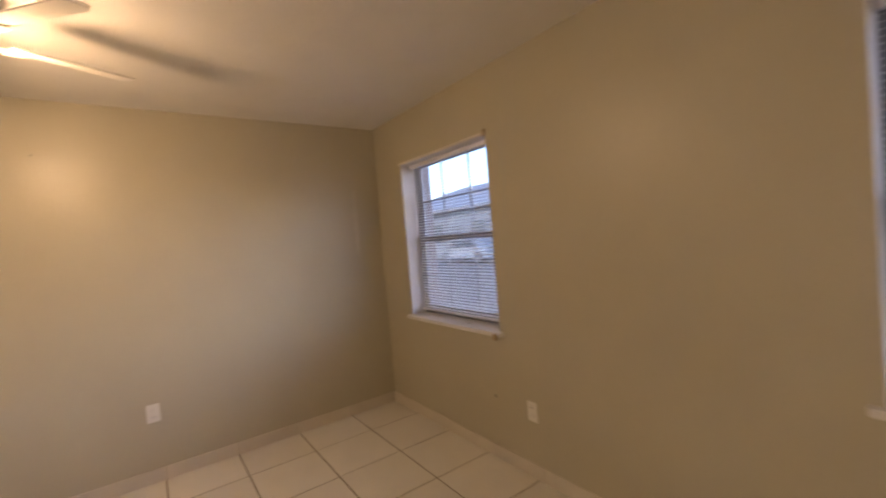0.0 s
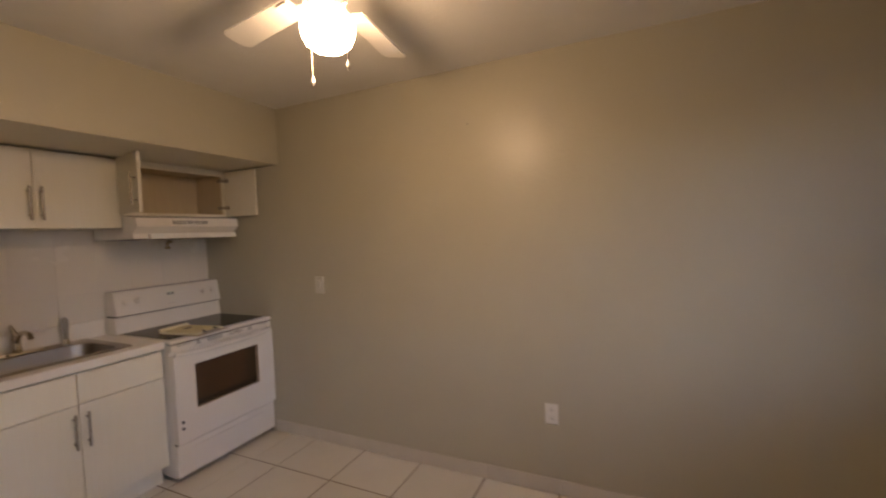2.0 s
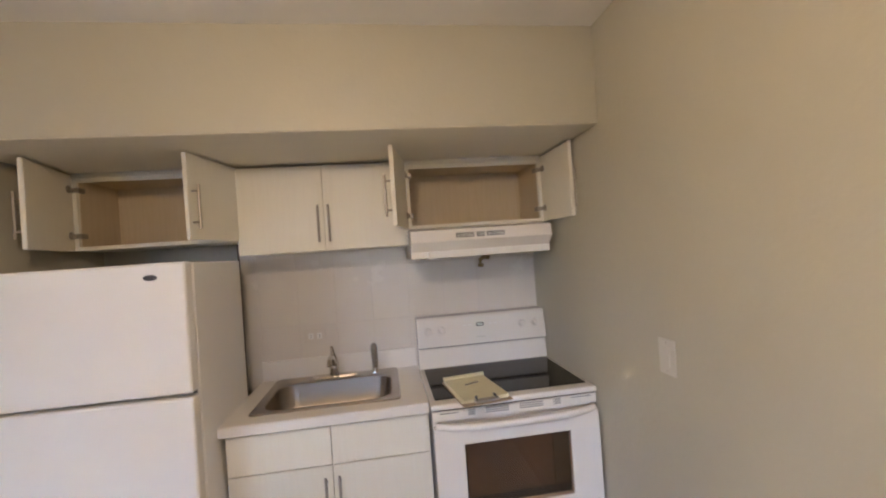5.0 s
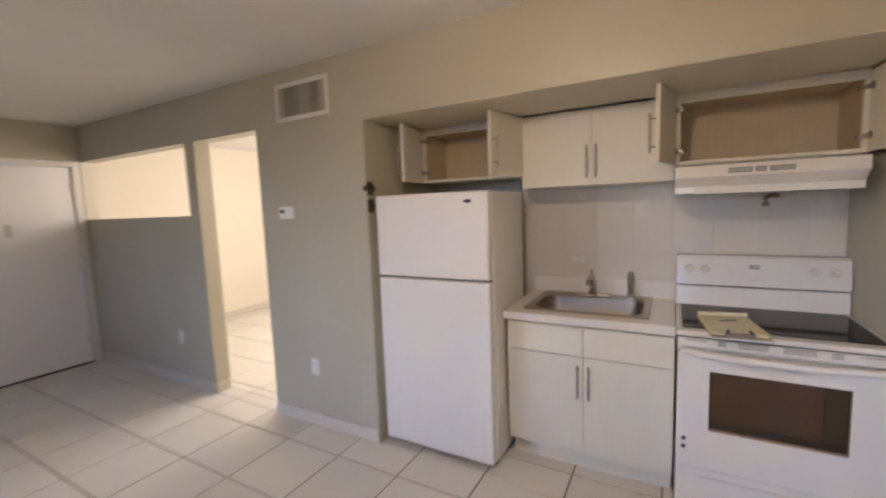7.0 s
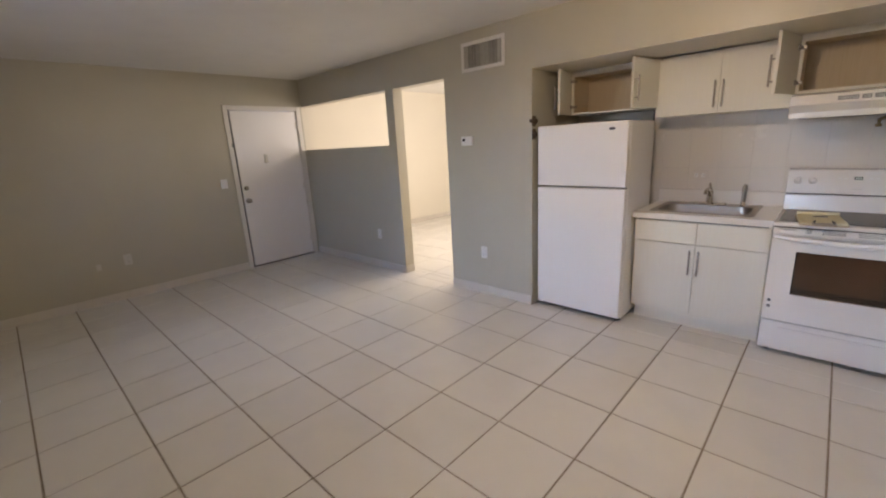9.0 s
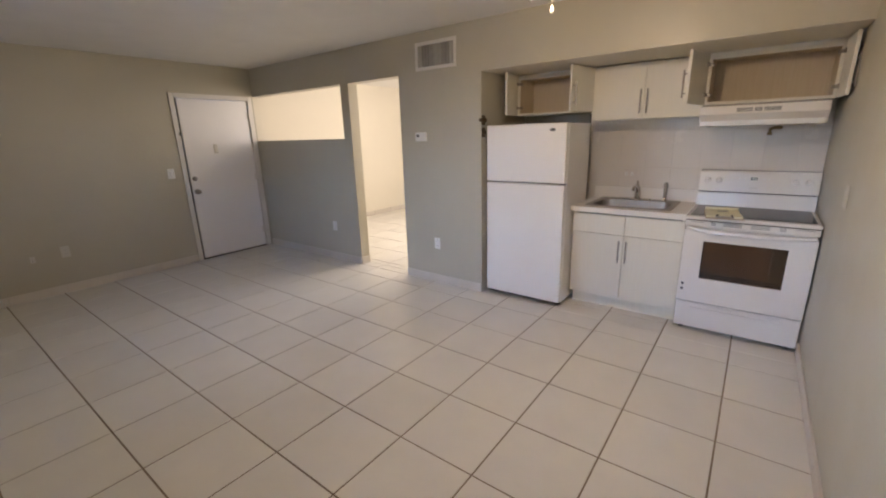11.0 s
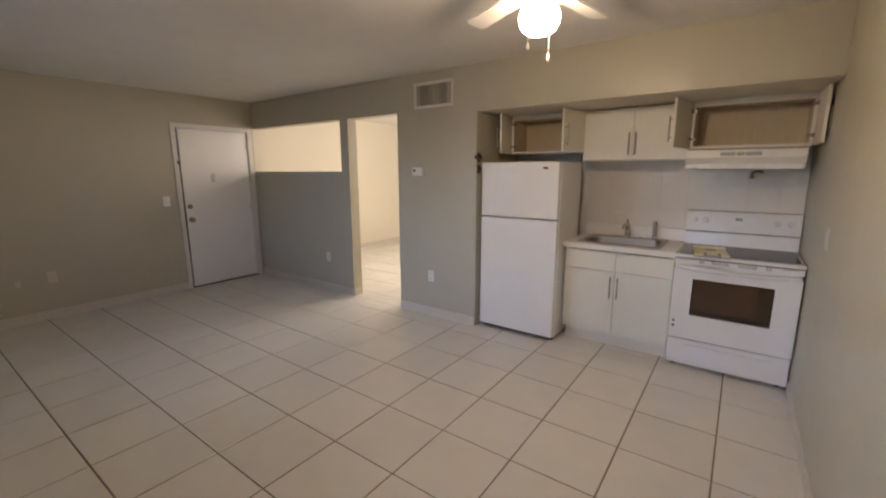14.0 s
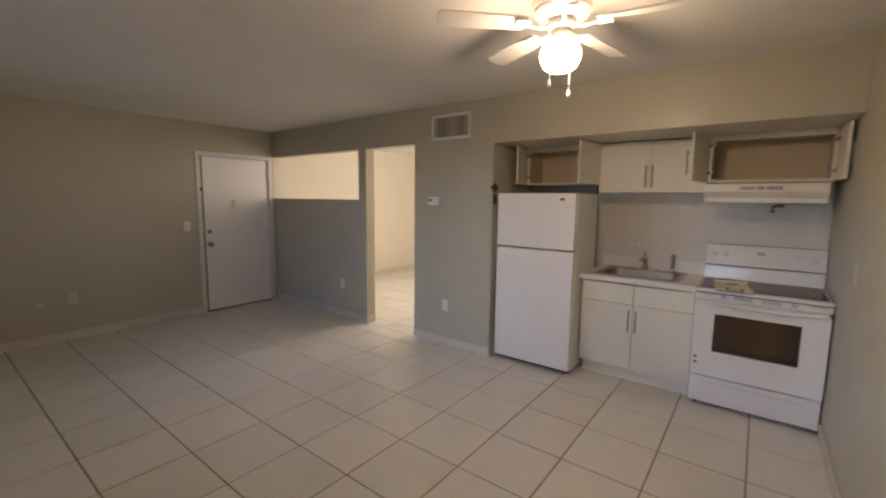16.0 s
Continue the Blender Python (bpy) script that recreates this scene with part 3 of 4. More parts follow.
def wall_latch():
    l = thing("cabinet_hinge", (AL + 0.02, 0.03, 1.64), "pair of tarnished bronze latch plates on the alcove edge", "hinge")
    for z, big in ((1.638, 1.0), (1.532, 0.7)):
        p = part("plate", box(AL, 0.004, z - 0.042, AL + 0.005, 0.062, z + 0.042, 0.0015), M_BRONZE, l)
        part("cup", turned(lathe([(0.024 * big, 0), (0.024 * big, 0.016), (0.017, 0.028 * big), (0.005, 0.03 * big)], (0, 0, 0), 18), pose(AL + 0.005, 0.030, z, 0, 90, 0)), M_BRONZE, p, "", True)
        for dz in (-0.032, 0.032):
            part("screw", turned(lathe([(0.004, 0), (0.003, 0.002)], (0, 0, 0), 8), pose(AL + 0.005, 0.03, z + dz, 0, 90, 0)), M_BRASS, p)
    part("barrel", tube([(AL - 0.006, -0.006, 1.625), (AL - 0.006, -0.006, 1.655)], 0.012, 12), M_BRONZE, l, "", True)


wall_latch()
solid("tile_edge_strip", box(-1.740, AY - 0.016, 0.0, -1.731, AY, 1.68, 0.002), M_STRIP, "brown wooden strip at the tile edge", "trim", kind="structure")
own = bmesh.new()
for pz0, pz1, pw in ((1.36, 1.55, 0.016), (1.545, 1.75, 0.022), (1.745, 1.92, 0.013)):
    box(-0.0012, -3.51 - pw, pz0, 0.0, -3.51 + pw, pz1, bm=own)
solid("wall_patch", own, M_PATCH, "pale upright smear on the side wall", "patch", kind="structure")
solid("nail_hole", turned(lathe([(0.005, 0), (0.004, 0.0015)], (0, 0, 0), 10), pose(0, -1.517, 2.128, 0, -90, 0)), M_GREYDARK, "small dark nail hole high on the wall", "screw")
solid("wall_anchor", turned(lathe([(0.009, 0), (0.007, 0.003)], (0, 0, 0), 10), pose(-1.374, YB, 0.41, -90, 0, 0)), M_GREYDARK, "small dark screw anchor in the wall", "screw")


# ---------------------------------------------------------------- kitchen cabinets
def bar_handle(parent, x, y, z0, z1, out=-1):
    h = part("handle", tube([(x, y + out * 0.030, z0 - 0.012), (x, y + out * 0.030, z1 + 0.012)], 0.006, 10), M_NICKEL, parent, "satin nickel bar handle", True)
    for z in (z0 + 0.015, z1 - 0.015):
        tube_bm = tube([(x, y, z), (x, y + out * 0.030, z)], 0.0045, 8)
        part("post", tube_bm, M_NICKEL, h)


def open_door(cab, hinge, width, z0, z1, angle, side, off=0.030):
    """A cabinet door on its hinge; side +1: it reaches to +x when shut. angle: degrees open."""
    m = pose(hinge[0], hinge[1], 0, 0, 0, -side * angle)
    own = box(0, -0.018, z0, side * width, 0, z1) if side > 0 else box(-width, -0.018, z0, 0, 0, z1)
    bmesh.ops.bevel(own, geom=own.edges[:], offset=0.002, segments=2, affect='EDGES')
    d = part("door", turned(own, m), M_LAM, cab)
    hx = side * (width - 0.024)
    za, zb = z0 + 0.055, z0 + 0.215
    own = tube([(hx, -0.018 - off, za - 0.012), (hx, -0.018 - off, zb + 0.012)], 0.006, 10)
    for z in (za + 0.015, zb - 0.015):
        tube([(hx, -0.018, z), (hx, -0.018 - off, z)], 0.0045, 8, own)
    part("handle", turned(own, m), M_NICKEL, d, "satin nickel bar handle", True)
    if angle > 5:
        for z in (z0 + 0.07, z1 - 0.07):
            own = turned(lathe([(0.017, 0.0), (0.017, 0.006), (0.012, 0.009)], (0, 0, 0), 14), pose(side * 0.035, 0.0, z, -90, 0, 0))
            box(min(0, side * 0.035), 0.0, z - 0.009, max(0, side * 0.035), 0.012, z + 0.009, 0.002, 1, own)
            own = turned(own, m)
            box(min(hinge[0], hinge[0] + side * 0.03), hinge[1] - 0.004, z - 0.011, max(hinge[0], hinge[0] + side * 0.03), hinge[1] + 0.045, z + 0.011, 0.002, 1, own)
            part("hinge", own, M_NICKEL, d, "metal cup hinge")
    return d


def wall_cabinet(x0, x1, z0, z1, label, doors, rail=0.0, yf=0.548):
    c = thing("wall_cabinet", (x0, AY, z0), label, "cabinet", "kitchen wall cabinets")
    t, y1 = 0.018, AY - 0.015
    for b in ((x0, yf, z0, x0 + t, y1, z1), (x1 - t, yf, z0, x1, y1, z1), (x0 + t, yf, z0, x1 - t, y1, z0 + t), (x0 + t, yf, z1 - t, x1 - t, y1, z1)):
        part("panel", box(*b, 0.001), M_LAM, c)
    i = 0.0015
    for b in ((x0 + t, yf + 0.02, z0 + t, x0 + t + i, y1, z1 - t), (x1 - t - i, yf + 0.02, z0 + t, x1 - t, y1, z1 - t),
              (x0 + t, yf + 0.02, z0 + t, x1 - t, y1, z0 + t + i), (x0 + t, yf + 0.02, z1 - t - i, x1 - t, y1, z1 - t)):
        part("lining", box(*b), M_LAM_IN, c, "tan unpainted lining")
    if rail:
        part("top_rail", box(x0 + t, yf, z1 - t - rail, x1 - t, yf + 0.016, z1 - t - 0.0005, 0.001), M_LAM, c)
    part("back_panel", box(x0 + t, y1 - 0.006, z0 + t, x1 - t, y1 - 0.002, z1 - t), M_LAM_IN, c, "tan unpainted back panel")
    for a in doors:
        w = a[2] if len(a) > 2 else (x1 - x0) / 2 - 0.002
        hx = x0 + 0.001 if a[0] > 0 else x1 - 0.001
        open_door(c, (hx, yf), w, z0, z1, a[1], a[0], a[3] if len(a) > 3 else 0.030)
    return c


wall_cabinet(-2.347, -1.627, 1.681, 2.038, "cream laminate wall cabinet over the fridge, both doors open", ((1, 79), (-1, 77)), 0.016)
wall_cabinet(-1.622, -0.790, 1.606, 2.034, "cream laminate wall cabinet over the sink, doors shut", ((1, 0), (-1, 0)))
wall_cabinet(-0.784, -0.045, 1.686, 2.038, "cream laminate wall cabinet over the hood, both doors open", ((1, 101), (-1, 91.5, 0.332, 0.016)), 0.018)
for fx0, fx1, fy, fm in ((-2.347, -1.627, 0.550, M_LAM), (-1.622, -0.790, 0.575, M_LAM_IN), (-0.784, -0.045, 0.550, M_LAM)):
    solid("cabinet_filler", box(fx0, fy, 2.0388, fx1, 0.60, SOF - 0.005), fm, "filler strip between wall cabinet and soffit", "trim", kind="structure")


def base_cabinet():
    x0, x1, yf = -1.630, -0.773, 0.242
    c = thing("base_cabinet", (x0, yf, 0), "cream laminate sink base cabinet with two doors", "cabinet")
    z1 = 0.852
    part("body", box(x0, yf + 0.020, 0.115, x1, AY - 0.02, 0.70, 0.001), M_LAM, c)
    for b in ((x0, yf + 0.02, 0.70, x0 + 0.018, AY - 0.02, z1), (x1 - 0.018, yf + 0.02, 0.70, x1, AY - 0.02, z1)):
        part("side_panel", box(*b), M_LAM, c)
    # rail coloured dark to paint in the shadow of the worktop overhang
    part("front_rail", box(x0 + 0.018, yf + 0.02, 0.70, x1 - 0.018, yf + 0.038, z1), M_GREYDARK, c, "front rail darkened as the worktop's shadow")
    part("toe_kick", box(x0 + 0.01, yf + 0.07, 0.0, x1 - 0.005, yf + 0.085, 0.115), M_LAM, c, "cream recessed toe kick")
    xm = (x0 + x1) / 2
    for a, b in ((x0, xm - 0.0015), (xm + 0.0015, x1)):
        part("drawer_front", box(a, yf, 0.675, b, yf + 0.018, z1 - 0.013, 0.0015, 2), M_LAM, c)
        d = part("door", box(a, yf, 0.12, b, yf + 0.018, 0.671, 0.0015, 2), M_LAM, c)
        hx = b - 0.027 if b < xm else a + 0.027
        bar_handle(d, hx, yf, 0.46, 0.62)
    return c


base_cabinet()

CZ = 0.897
SX0, SX1, SY0, SY1 = -1.562, -0.888, 0.305, 0.845


def worktop():
    w = thing("worktop", (-1.64, 0.217, 0.853), "white laminate worktop with upstand around the sink", "worktop")
    x0, x1, y0, y1 = -1.648, -0.771, 0.210, AY - 0.012
    hx0, hx1, hy0, hy1 = SX0 + 0.015, SX1 - 0.015, SY0 + 0.015, SY1 - 0.015
    bm = bmesh.new()
    rings = []
    for z in (0.853, CZ):
        rings.append([[bm.verts.new((a, b, z)) for a, b in ((p0, q0), (p1, q0), (p1, q1), (p0, q1))]
                      for p0, q0, p1, q1 in ((x0, y0, x1, y1), (hx0, hy0, hx1, hy1))])
    for k in range(4):
        j = (k + 1) % 4
        (lo, li), (uo, ui) = rings
        bm.faces.new((uo[k], uo[j], ui[j], ui[k]))
        bm.faces.new((lo[k], li[k], li[j], lo[j]))
        bm.faces.new((lo[k], lo[j], uo[j], uo[k]))
        bm.faces.new((li[k], ui[k], ui[j], li[j]))
    bmesh.ops.recalc_face_normals(bm, faces=bm.faces)
    sharp = [e for e in bm.edges if all(abs(v.co.y - y0) < 1e-4 for v in e.verts)]
    bmesh.ops.bevel(bm, geom=sharp, offset=0.004, segments=2, affect='EDGES')
    part("top", bm, M_COUNTER, w)
    part("upstand", box(x0 + 0.004, y1 - 0.018, CZ, x1 - 0.004, y1, 1.005, 0.003, 2), M_COUNTER, w)


worktop()


def rounded(x0, y0, x1, y1, r, z, n=5):
    out = []
    for cx, cy, a0 in ((x1 - r, y1 - r, 0), (x0 + r, y1 - r, 90), (x0 + r, y0 + r, 180), (x1 - r, y0 + r, 270)):
        for k in range(n + 1):
            a = radians(a0 + 90 * k / n)
            out.append((cx + r * math.cos(a), cy + r * math.sin(a), z))
    return out


def loft(loops, bm=None, cap_last=True):
    own = bmesh.new()
    rings = [[own.verts.new(p) for p in l] for l in loops]
    for a, b in zip(rings, rings[1:]):
        n = len(a)
        for k in range(n):
            own.faces.new((a[k], a[(k + 1) % n], b[(k + 1) % n], b[k]))
    if cap_last:
        own.faces.new(rings[-1])
    bmesh.ops.recalc_face_normals(own, faces=own.faces)
    return merge(bm, own)


def sink():
    s = thing("kitchen_sink", (SX0, SY0, CZ), "single-bowl stainless steel drop-in sink in the worktop", "sink")
    x0, x1, y0, y1 = SX0, SX1, SY0, SY1
    bx0, bx1, by0, by1 = x0 + 0.045, x1 - 0.045, y0 + 0.04, y1 - 0.12
    loops = [rounded(x0, y0, x1, y1, 0.03, CZ + 0.0005, 9), rounded(x0 + 0.004, y0 + 0.004, x1 - 0.004, y1 - 0.004, 0.028, CZ + 0.005, 9),
             rounded(bx0 - 0.006, by0 - 0.006, bx1 + 0.006, by1 + 0.006, 0.092, CZ + 0.005, 9),
             rounded(bx0, by0, bx1, by1, 0.09, CZ, 9), rounded(bx0 + 0.010, by0 + 0.010, bx1 - 0.010, by1 - 0.010, 0.088, CZ - 0.11, 9),
             rounded(bx0 + 0.028, by0 + 0.028, bx1 - 0.028, by1 - 0.028, 0.075, CZ - 0.140, 9), rounded(bx0 + 0.07, by0 + 0.07, bx1 - 0.07, by1 - 0.07, 0.05, CZ - 0.152, 9)]
    part("basin", loft(loops), M_STEEL, s, "", True)
    part("drain", lathe([(0.045, -0.151), (0.045, -0.148), (0.035, -0.149), (0.001, -0.150)], ((bx0 + bx1) / 2, (by0 + by1) / 2, CZ), 24), M_CHROME, s, "", True)
    f = thing("faucet", (-1.24, 0.79, CZ + 0.005), "chrome single-lever kitchen faucet on the sink deck", "faucet")
    cx, cy, z = -1.24, 0.785, CZ + 0.005
    part("base_plate", loft([rounded(cx - 0.125, cy - 0.028, cx + 0.125, cy + 0.028, 0.027, z), rounded(cx - 0.118, cy - 0.022, cx + 0.118, cy + 0.022, 0.021, z + 0.012)]), M_CHROME, f, "", True)
    part("body", lathe([(0.026, 0.01), (0.024, 0.05), (0.022, 0.09), (0.018, 0.105)], (cx, cy, z), 20), M_CHROME, f, "", True)
    part("spout", tube([(cx, cy - 0.01, z + 0.075), (cx, cy - 0.06, z + 0.12), (cx, cy - 0.12, z + 0.135), (cx, cy - 0.17, z + 0.125), (cx, cy - 0.185, z + 0.105)], [0.017, 0.014, 0.012, 0.012, 0.013], 14), M_CHROME, f, "", True)
    part("lever", tube([(cx, cy, z + 0.10), (cx - 0.004, cy + 0.004, z + 0.125), (cx - 0.012, cy + 0.02, z + 0.165)], [0.02, 0.012, 0.008], 12), M_CHROME, f, "", True)
    g = thing("sink_sprayer", (-1.015, 0.79, CZ + 0.005), "chrome and black pull-out sprayer beside the faucet", "sprayer")
    part("collar", lathe([(0.024, 0), (0.022, 0.01), (0.015, 0.03)], (-1.015, 0.785, z), 18), M_CHROME, g, "", True)
    part("nozzle", lathe([(0.013, 0.03), (0.015, 0.08), (0.018, 0.12), (0.017, 0.15), (0.008, 0.165)], (-1.015, 0.785, z), 16), M_NICKEL, g, "", True)


sink()


# ---------------------------------------------------------------- range hood
def hood():
    x0, x1 = -0.788, -0.072
    h = thing("range_hood", (x0, AY, 1.53), "white enamelled under-cabinet range hood", "range hood")
    part("body", prism_x([(AY - 0.002, 1.683), (0.55, 1.683), (0.390, 1.664), (0.380, 1.608), (0.432, 1.563), (0.432, 1.530), (AY - 0.002, 1.530)], x0, x1, 0.003), M_ENAMEL, h)
    part("visor", box(x0 + 0.085, 0.396, 1.527, x1 - 0.012, 0.431, 1.562, 0.004, 2), M_PLASTIC, h, "white front lip")
    part("underside_filter", box(x0 + 0.05, 0.45, 1.524, x1 - 0.05, AY - 0.05, 1.529), M_GREYDARK, h, "grey greasy filter")
    xc = (x0 + x1) / 2 - 0.01
    for a, b in ((xc - 0.125, xc - 0.035), (xc - 0.022, xc + 0.018), (xc + 0.03, xc + 0.12)):
        g = part("vent_grille", box(a, 0.3795, 1.622, b, 0.392, 1.645, 0.001), M_GREYDARK, h, "grey louvred vent")
        for k in range(3):
            z = 1.6265 + k * 0.0055
            part("louvre", box(a + 0.003, 0.3785, z, b - 0.003, 0.3800, z + 0.002), M_PLASTIC, g)


hood()


def pipe_stub():
    p = thing("pipe_stub", (-0.36, AY - 0.03, 1.49), "corroded brass pipe stub below the hood", "pipe")
    part("elbow", tube([(-0.29, AY - 0.014, 1.505), (-0.33, AY - 0.05, 1.508), (-0.355, AY - 0.07, 1.495), (-0.355, AY - 0.075, 1.455)], 0.012, 12), M_BRASS, p, "", True)
    part("nut", lathe([(0.018, 0), (0.018, 0.02)], (-0.355, AY - 0.075, 1.452), 6), M_BRASS, p)


pipe_stub()


# ---------------------------------------------------------------- stove
def stove():
    x0, x1, yf, yb = -0.765, -0.008, 0.185, AY - 0.02
    s = thing("stove", (x0, yf, 0), "white electric range with black glass cooktop and oven", "stove")
    part("body", box(x0 + 0.004, yf + 0.012, 0.03, x1 - 0.016, yb, 0.872, 0.004, 2), M_ENAMEL, s)
    for xx in (x0 + 0.05, x1 - 0.05):
        for yy in (yf + 0.07, yb - 0.05):
            part("foot", lathe([(0.018, 0), (0.018, 0.03)], (xx, yy, 0.0), 12), M_DARK, s)
    part("storage_drawer", box(x0 + 0.004, yf - 0.012, 0.035, x1 - 0.004, yf + 0.012, 0.239, 0.006, 2), M_ENAMEL, s)
    # near-black strip painting the shade between drawer and oven door
    part("drawer_gap", box(x0 + 0.006, yf - 0.004, 0.2385, x1 - 0.006, yf + 0.0125, 0.2525), M_DARK, s, "dark strip as shade in the gap above the drawer")
    part("drawer_grip", box(x0 + 0.10, yf - 0.019, 0.185, x1 - 0.10, yf - 0.010, 0.200, 0.004, 2), M_ENAMEL, s)
    # oven door with a window opening
    ox0, ox1, oz0, oz1 = -0.637, -0.147, 0.437, 0.728
    bm = bmesh.new()
    y0, y1 = yf - 0.034, yf + 0.010
    for b in ((x0 + 0.004, y0, 0.252, ox0, y1, 0.800), (ox1, y0, 0.252, x1 - 0.004, y1, 0.800), (ox0, y0, 0.252, ox1, y1, oz0), (ox0, y0, oz1, ox1, y1, 0.800)):
        box(*b, bm=bm)
    bmesh.ops.remove_doubles(bm, verts=bm.verts, dist=0.0005)
    d = part("oven_door", bm, M_ENAMEL, s)
    w = part("oven_window", box(ox0 + 0.001, y0 + 0.004, oz0 + 0.001, ox1 - 0.001, y0 + 0.008, oz1 - 0.001), M_OVENGLASS, d, "dark brown tinted oven glass")
    w.visible_shadow = False
    part("door_lining", box(ox0 - 0.002, y1 - 0.008, oz0 - 0.002, ox1 + 0.002, y1 - 0.002, oz1 + 0.002), M_DARK, d, "black lining behind the glass")
    part("inner_pane", box(ox0 + 0.012, y0 + 0.024, oz0 + 0.044, ox1 - 0.085, y0 + 0.030, oz1 - 0.012, 0.002), M_OVENINNER, d, "mottled brown inner pane")
    part("inner_frame", box(ox1 - 0.083, y0 + 0.024, oz0 + 0.044, ox1 - 0.012, y0 + 0.030, oz1 - 0.012, 0.002), M_OVENFRAME, d, "darker brown band beside the inner pane")
    for b in ((ox0 - 0.004, y0 - 0.001, oz0 - 0.004, ox1 + 0.004, y0 + 0.003, oz0 + 0.004), (ox0 - 0.004, y0 - 0.001, oz1 - 0.004, ox1 + 0.004, y0 + 0.003, oz1 + 0.004),
              (ox0 - 0.004, y0 - 0.001, oz0 + 0.004, ox0 + 0.004, y0 + 0.003, oz1 - 0.004), (ox1 - 0.004, y0 - 0.001, oz0 + 0.004, ox1 + 0.004, y0 + 0.003, oz1 - 0.004)):
        part("window_trim", box(*b), M_ENAMEL, d)
    # curved handle bar
    n = 14
    pts = []
    for k in range(n + 1):
        u = k / n
        xx = x0 + 0.02 + (x1 - x0 - 0.04) * u
        bow = 1 - (2 * u - 1) ** 6
        pts.append((xx, y0 + 0.010 - 0.034 * bow, 0.812 - 0.012 * (1 - (2 * u - 1) ** 2)))
    part("oven_handle", tube(pts, [0.0155] * (n + 1), 12), M_ENAMEL, d, "", True)
    for z in (0.385, 0.345):
        part("badge_dot", turned(lathe([(0.010, 0), (0.010, 0.004)], (0, 0, 0), 12), pose(x0 + 0.035, y0, z, 90, 0, 0)), M_INK, d, "small dark round mark")
    # front fascia under the cooktop with its vents
    part("fascia", box(x0 + 0.002, yf - 0.020, 0.826, x1 - 0.002, yf + 0.02, 0.8685, 0.005, 2), M_ENAMEL, s)
    # shade below the cooktop frame, put in as a near-black strip
    part("seam", box(x0 + 0.006, yf - 0.012, 0.8685, x1 - 0.006, yf + 0.0115, 0.8748), M_DARK, s, "dark strip as shade under the cooktop edge")
    for a, b in ((0.035, 0.118), (0.16, 0.19), (0.236, 0.342), (0.392, 0.500), (0.548, 0.582)):
        rows = 1 if a < 0.1 else 3
        for k in range(rows):
            z = 0.843 + k * 0.009 if rows > 1 else 0.858
            part("vent_slot", box(x0 + a, yf - 0.0215, z, x0 + b, yf - 0.0195, z + 0.0035), M_GREYDARK, s)
    part("vent_slot", box(x1 - 0.127, yf - 0.0215, 0.860, x1 - 0.030, yf - 0.0195, 0.863), M_GREYDARK, s)
    # cooktop
    part("cooktop_frame", box(x0 - 0.003, yf - 0.022, 0.8745, x1 + 0.003, 0.742, 0.900, 0.008, 3), M_ENAMEL, s)
    part("cooktop_glass", box(x0 + 0.022, 0.222, 0.9005, x1 - 0.022, 0.712, 0.904, 0.001), M_BLACKGLASS, s, "glossy black ceramic glass")
    # backguard
    b = part("backguard", prism_x([(yb, 0.90), (0.735, 0.90), (0.748, 1.000), (0.752, 1.008), (yb, 1.008)], x0, x1), M_ENAMEL, s)
    c = part("control_panel", prism_x([(yb, 1.018), (0.722, 1.018), (0.748, 1.172), (0.762, 1.182), (yb, 1.182)], x0, x1, 0.004), M_ENAMEL, s)
    # groove filled with a near-black box as its shadow
    part("groove", box(x0 + 0.006, 0.755, 1.0075, x1 - 0.006, yb - 0.01, 1.0185), M_DARK, s, "dark strip painted in as the groove's shadow")
    tilt = math.degrees(math.atan2(0.026, 0.158))

    def on_panel(x, z, own):
        u = (z - 1.014) / 0.158
        return turned(own, pose(x, 0.722 + 0.026 * u, z, -tilt, 0, 0))
    for xx in (-0.705, -0.627, -0.150, -0.072):
        k = part("knob", on_panel(xx, 1.108, turned(lathe([(0.023, 0), (0.021, 0.005), (0.016, 0.007), (0.015, 0.017), (0.001, 0.019)], (0, 0, 0), 20), pose(0, 0, 0, 90, 0, 0))), M_ENAMEL, c, "white control knob", True)
        part("pointer", on_panel(xx, 1.108, turned(box(-0.004, -0.028, -0.015, 0.004, -0.0175, 0.015, 0.001), pose(0, 0, 0, 0, 55, 0))), M_ENAMEL, k)
    part("display", on_panel(-0.40, 1.125, box(-0.021, -0.002, -0.010, 0.021, 0.002, 0.010)), M_INK, c, "black clock display")
    own = bmesh.new()
    for k in range(3):
        box(-0.013 + 0.010 * k, -0.0028, -0.005, -0.006 + 0.010 * k, -0.0021, 0.005, bm=own)
    part("digits", on_panel(-0.40, 1.125, own), M_GREENLED, c, "lit green digits")
    part("logo", on_panel(-0.40, 1.055, box(-0.026, -0.002, -0.0025, 0.026, 0.001, 0.0025)), M_PLATE, c, "small pale maker's mark")
    for xx in (-0.49, -0.46, -0.34, -0.31):
        part("button", on_panel(xx, 1.125, box(-0.009, -0.002, -0.004, 0.009, 0.001, 0.004, 0.001)), M_PLASTIC, c)
    return s


stove()


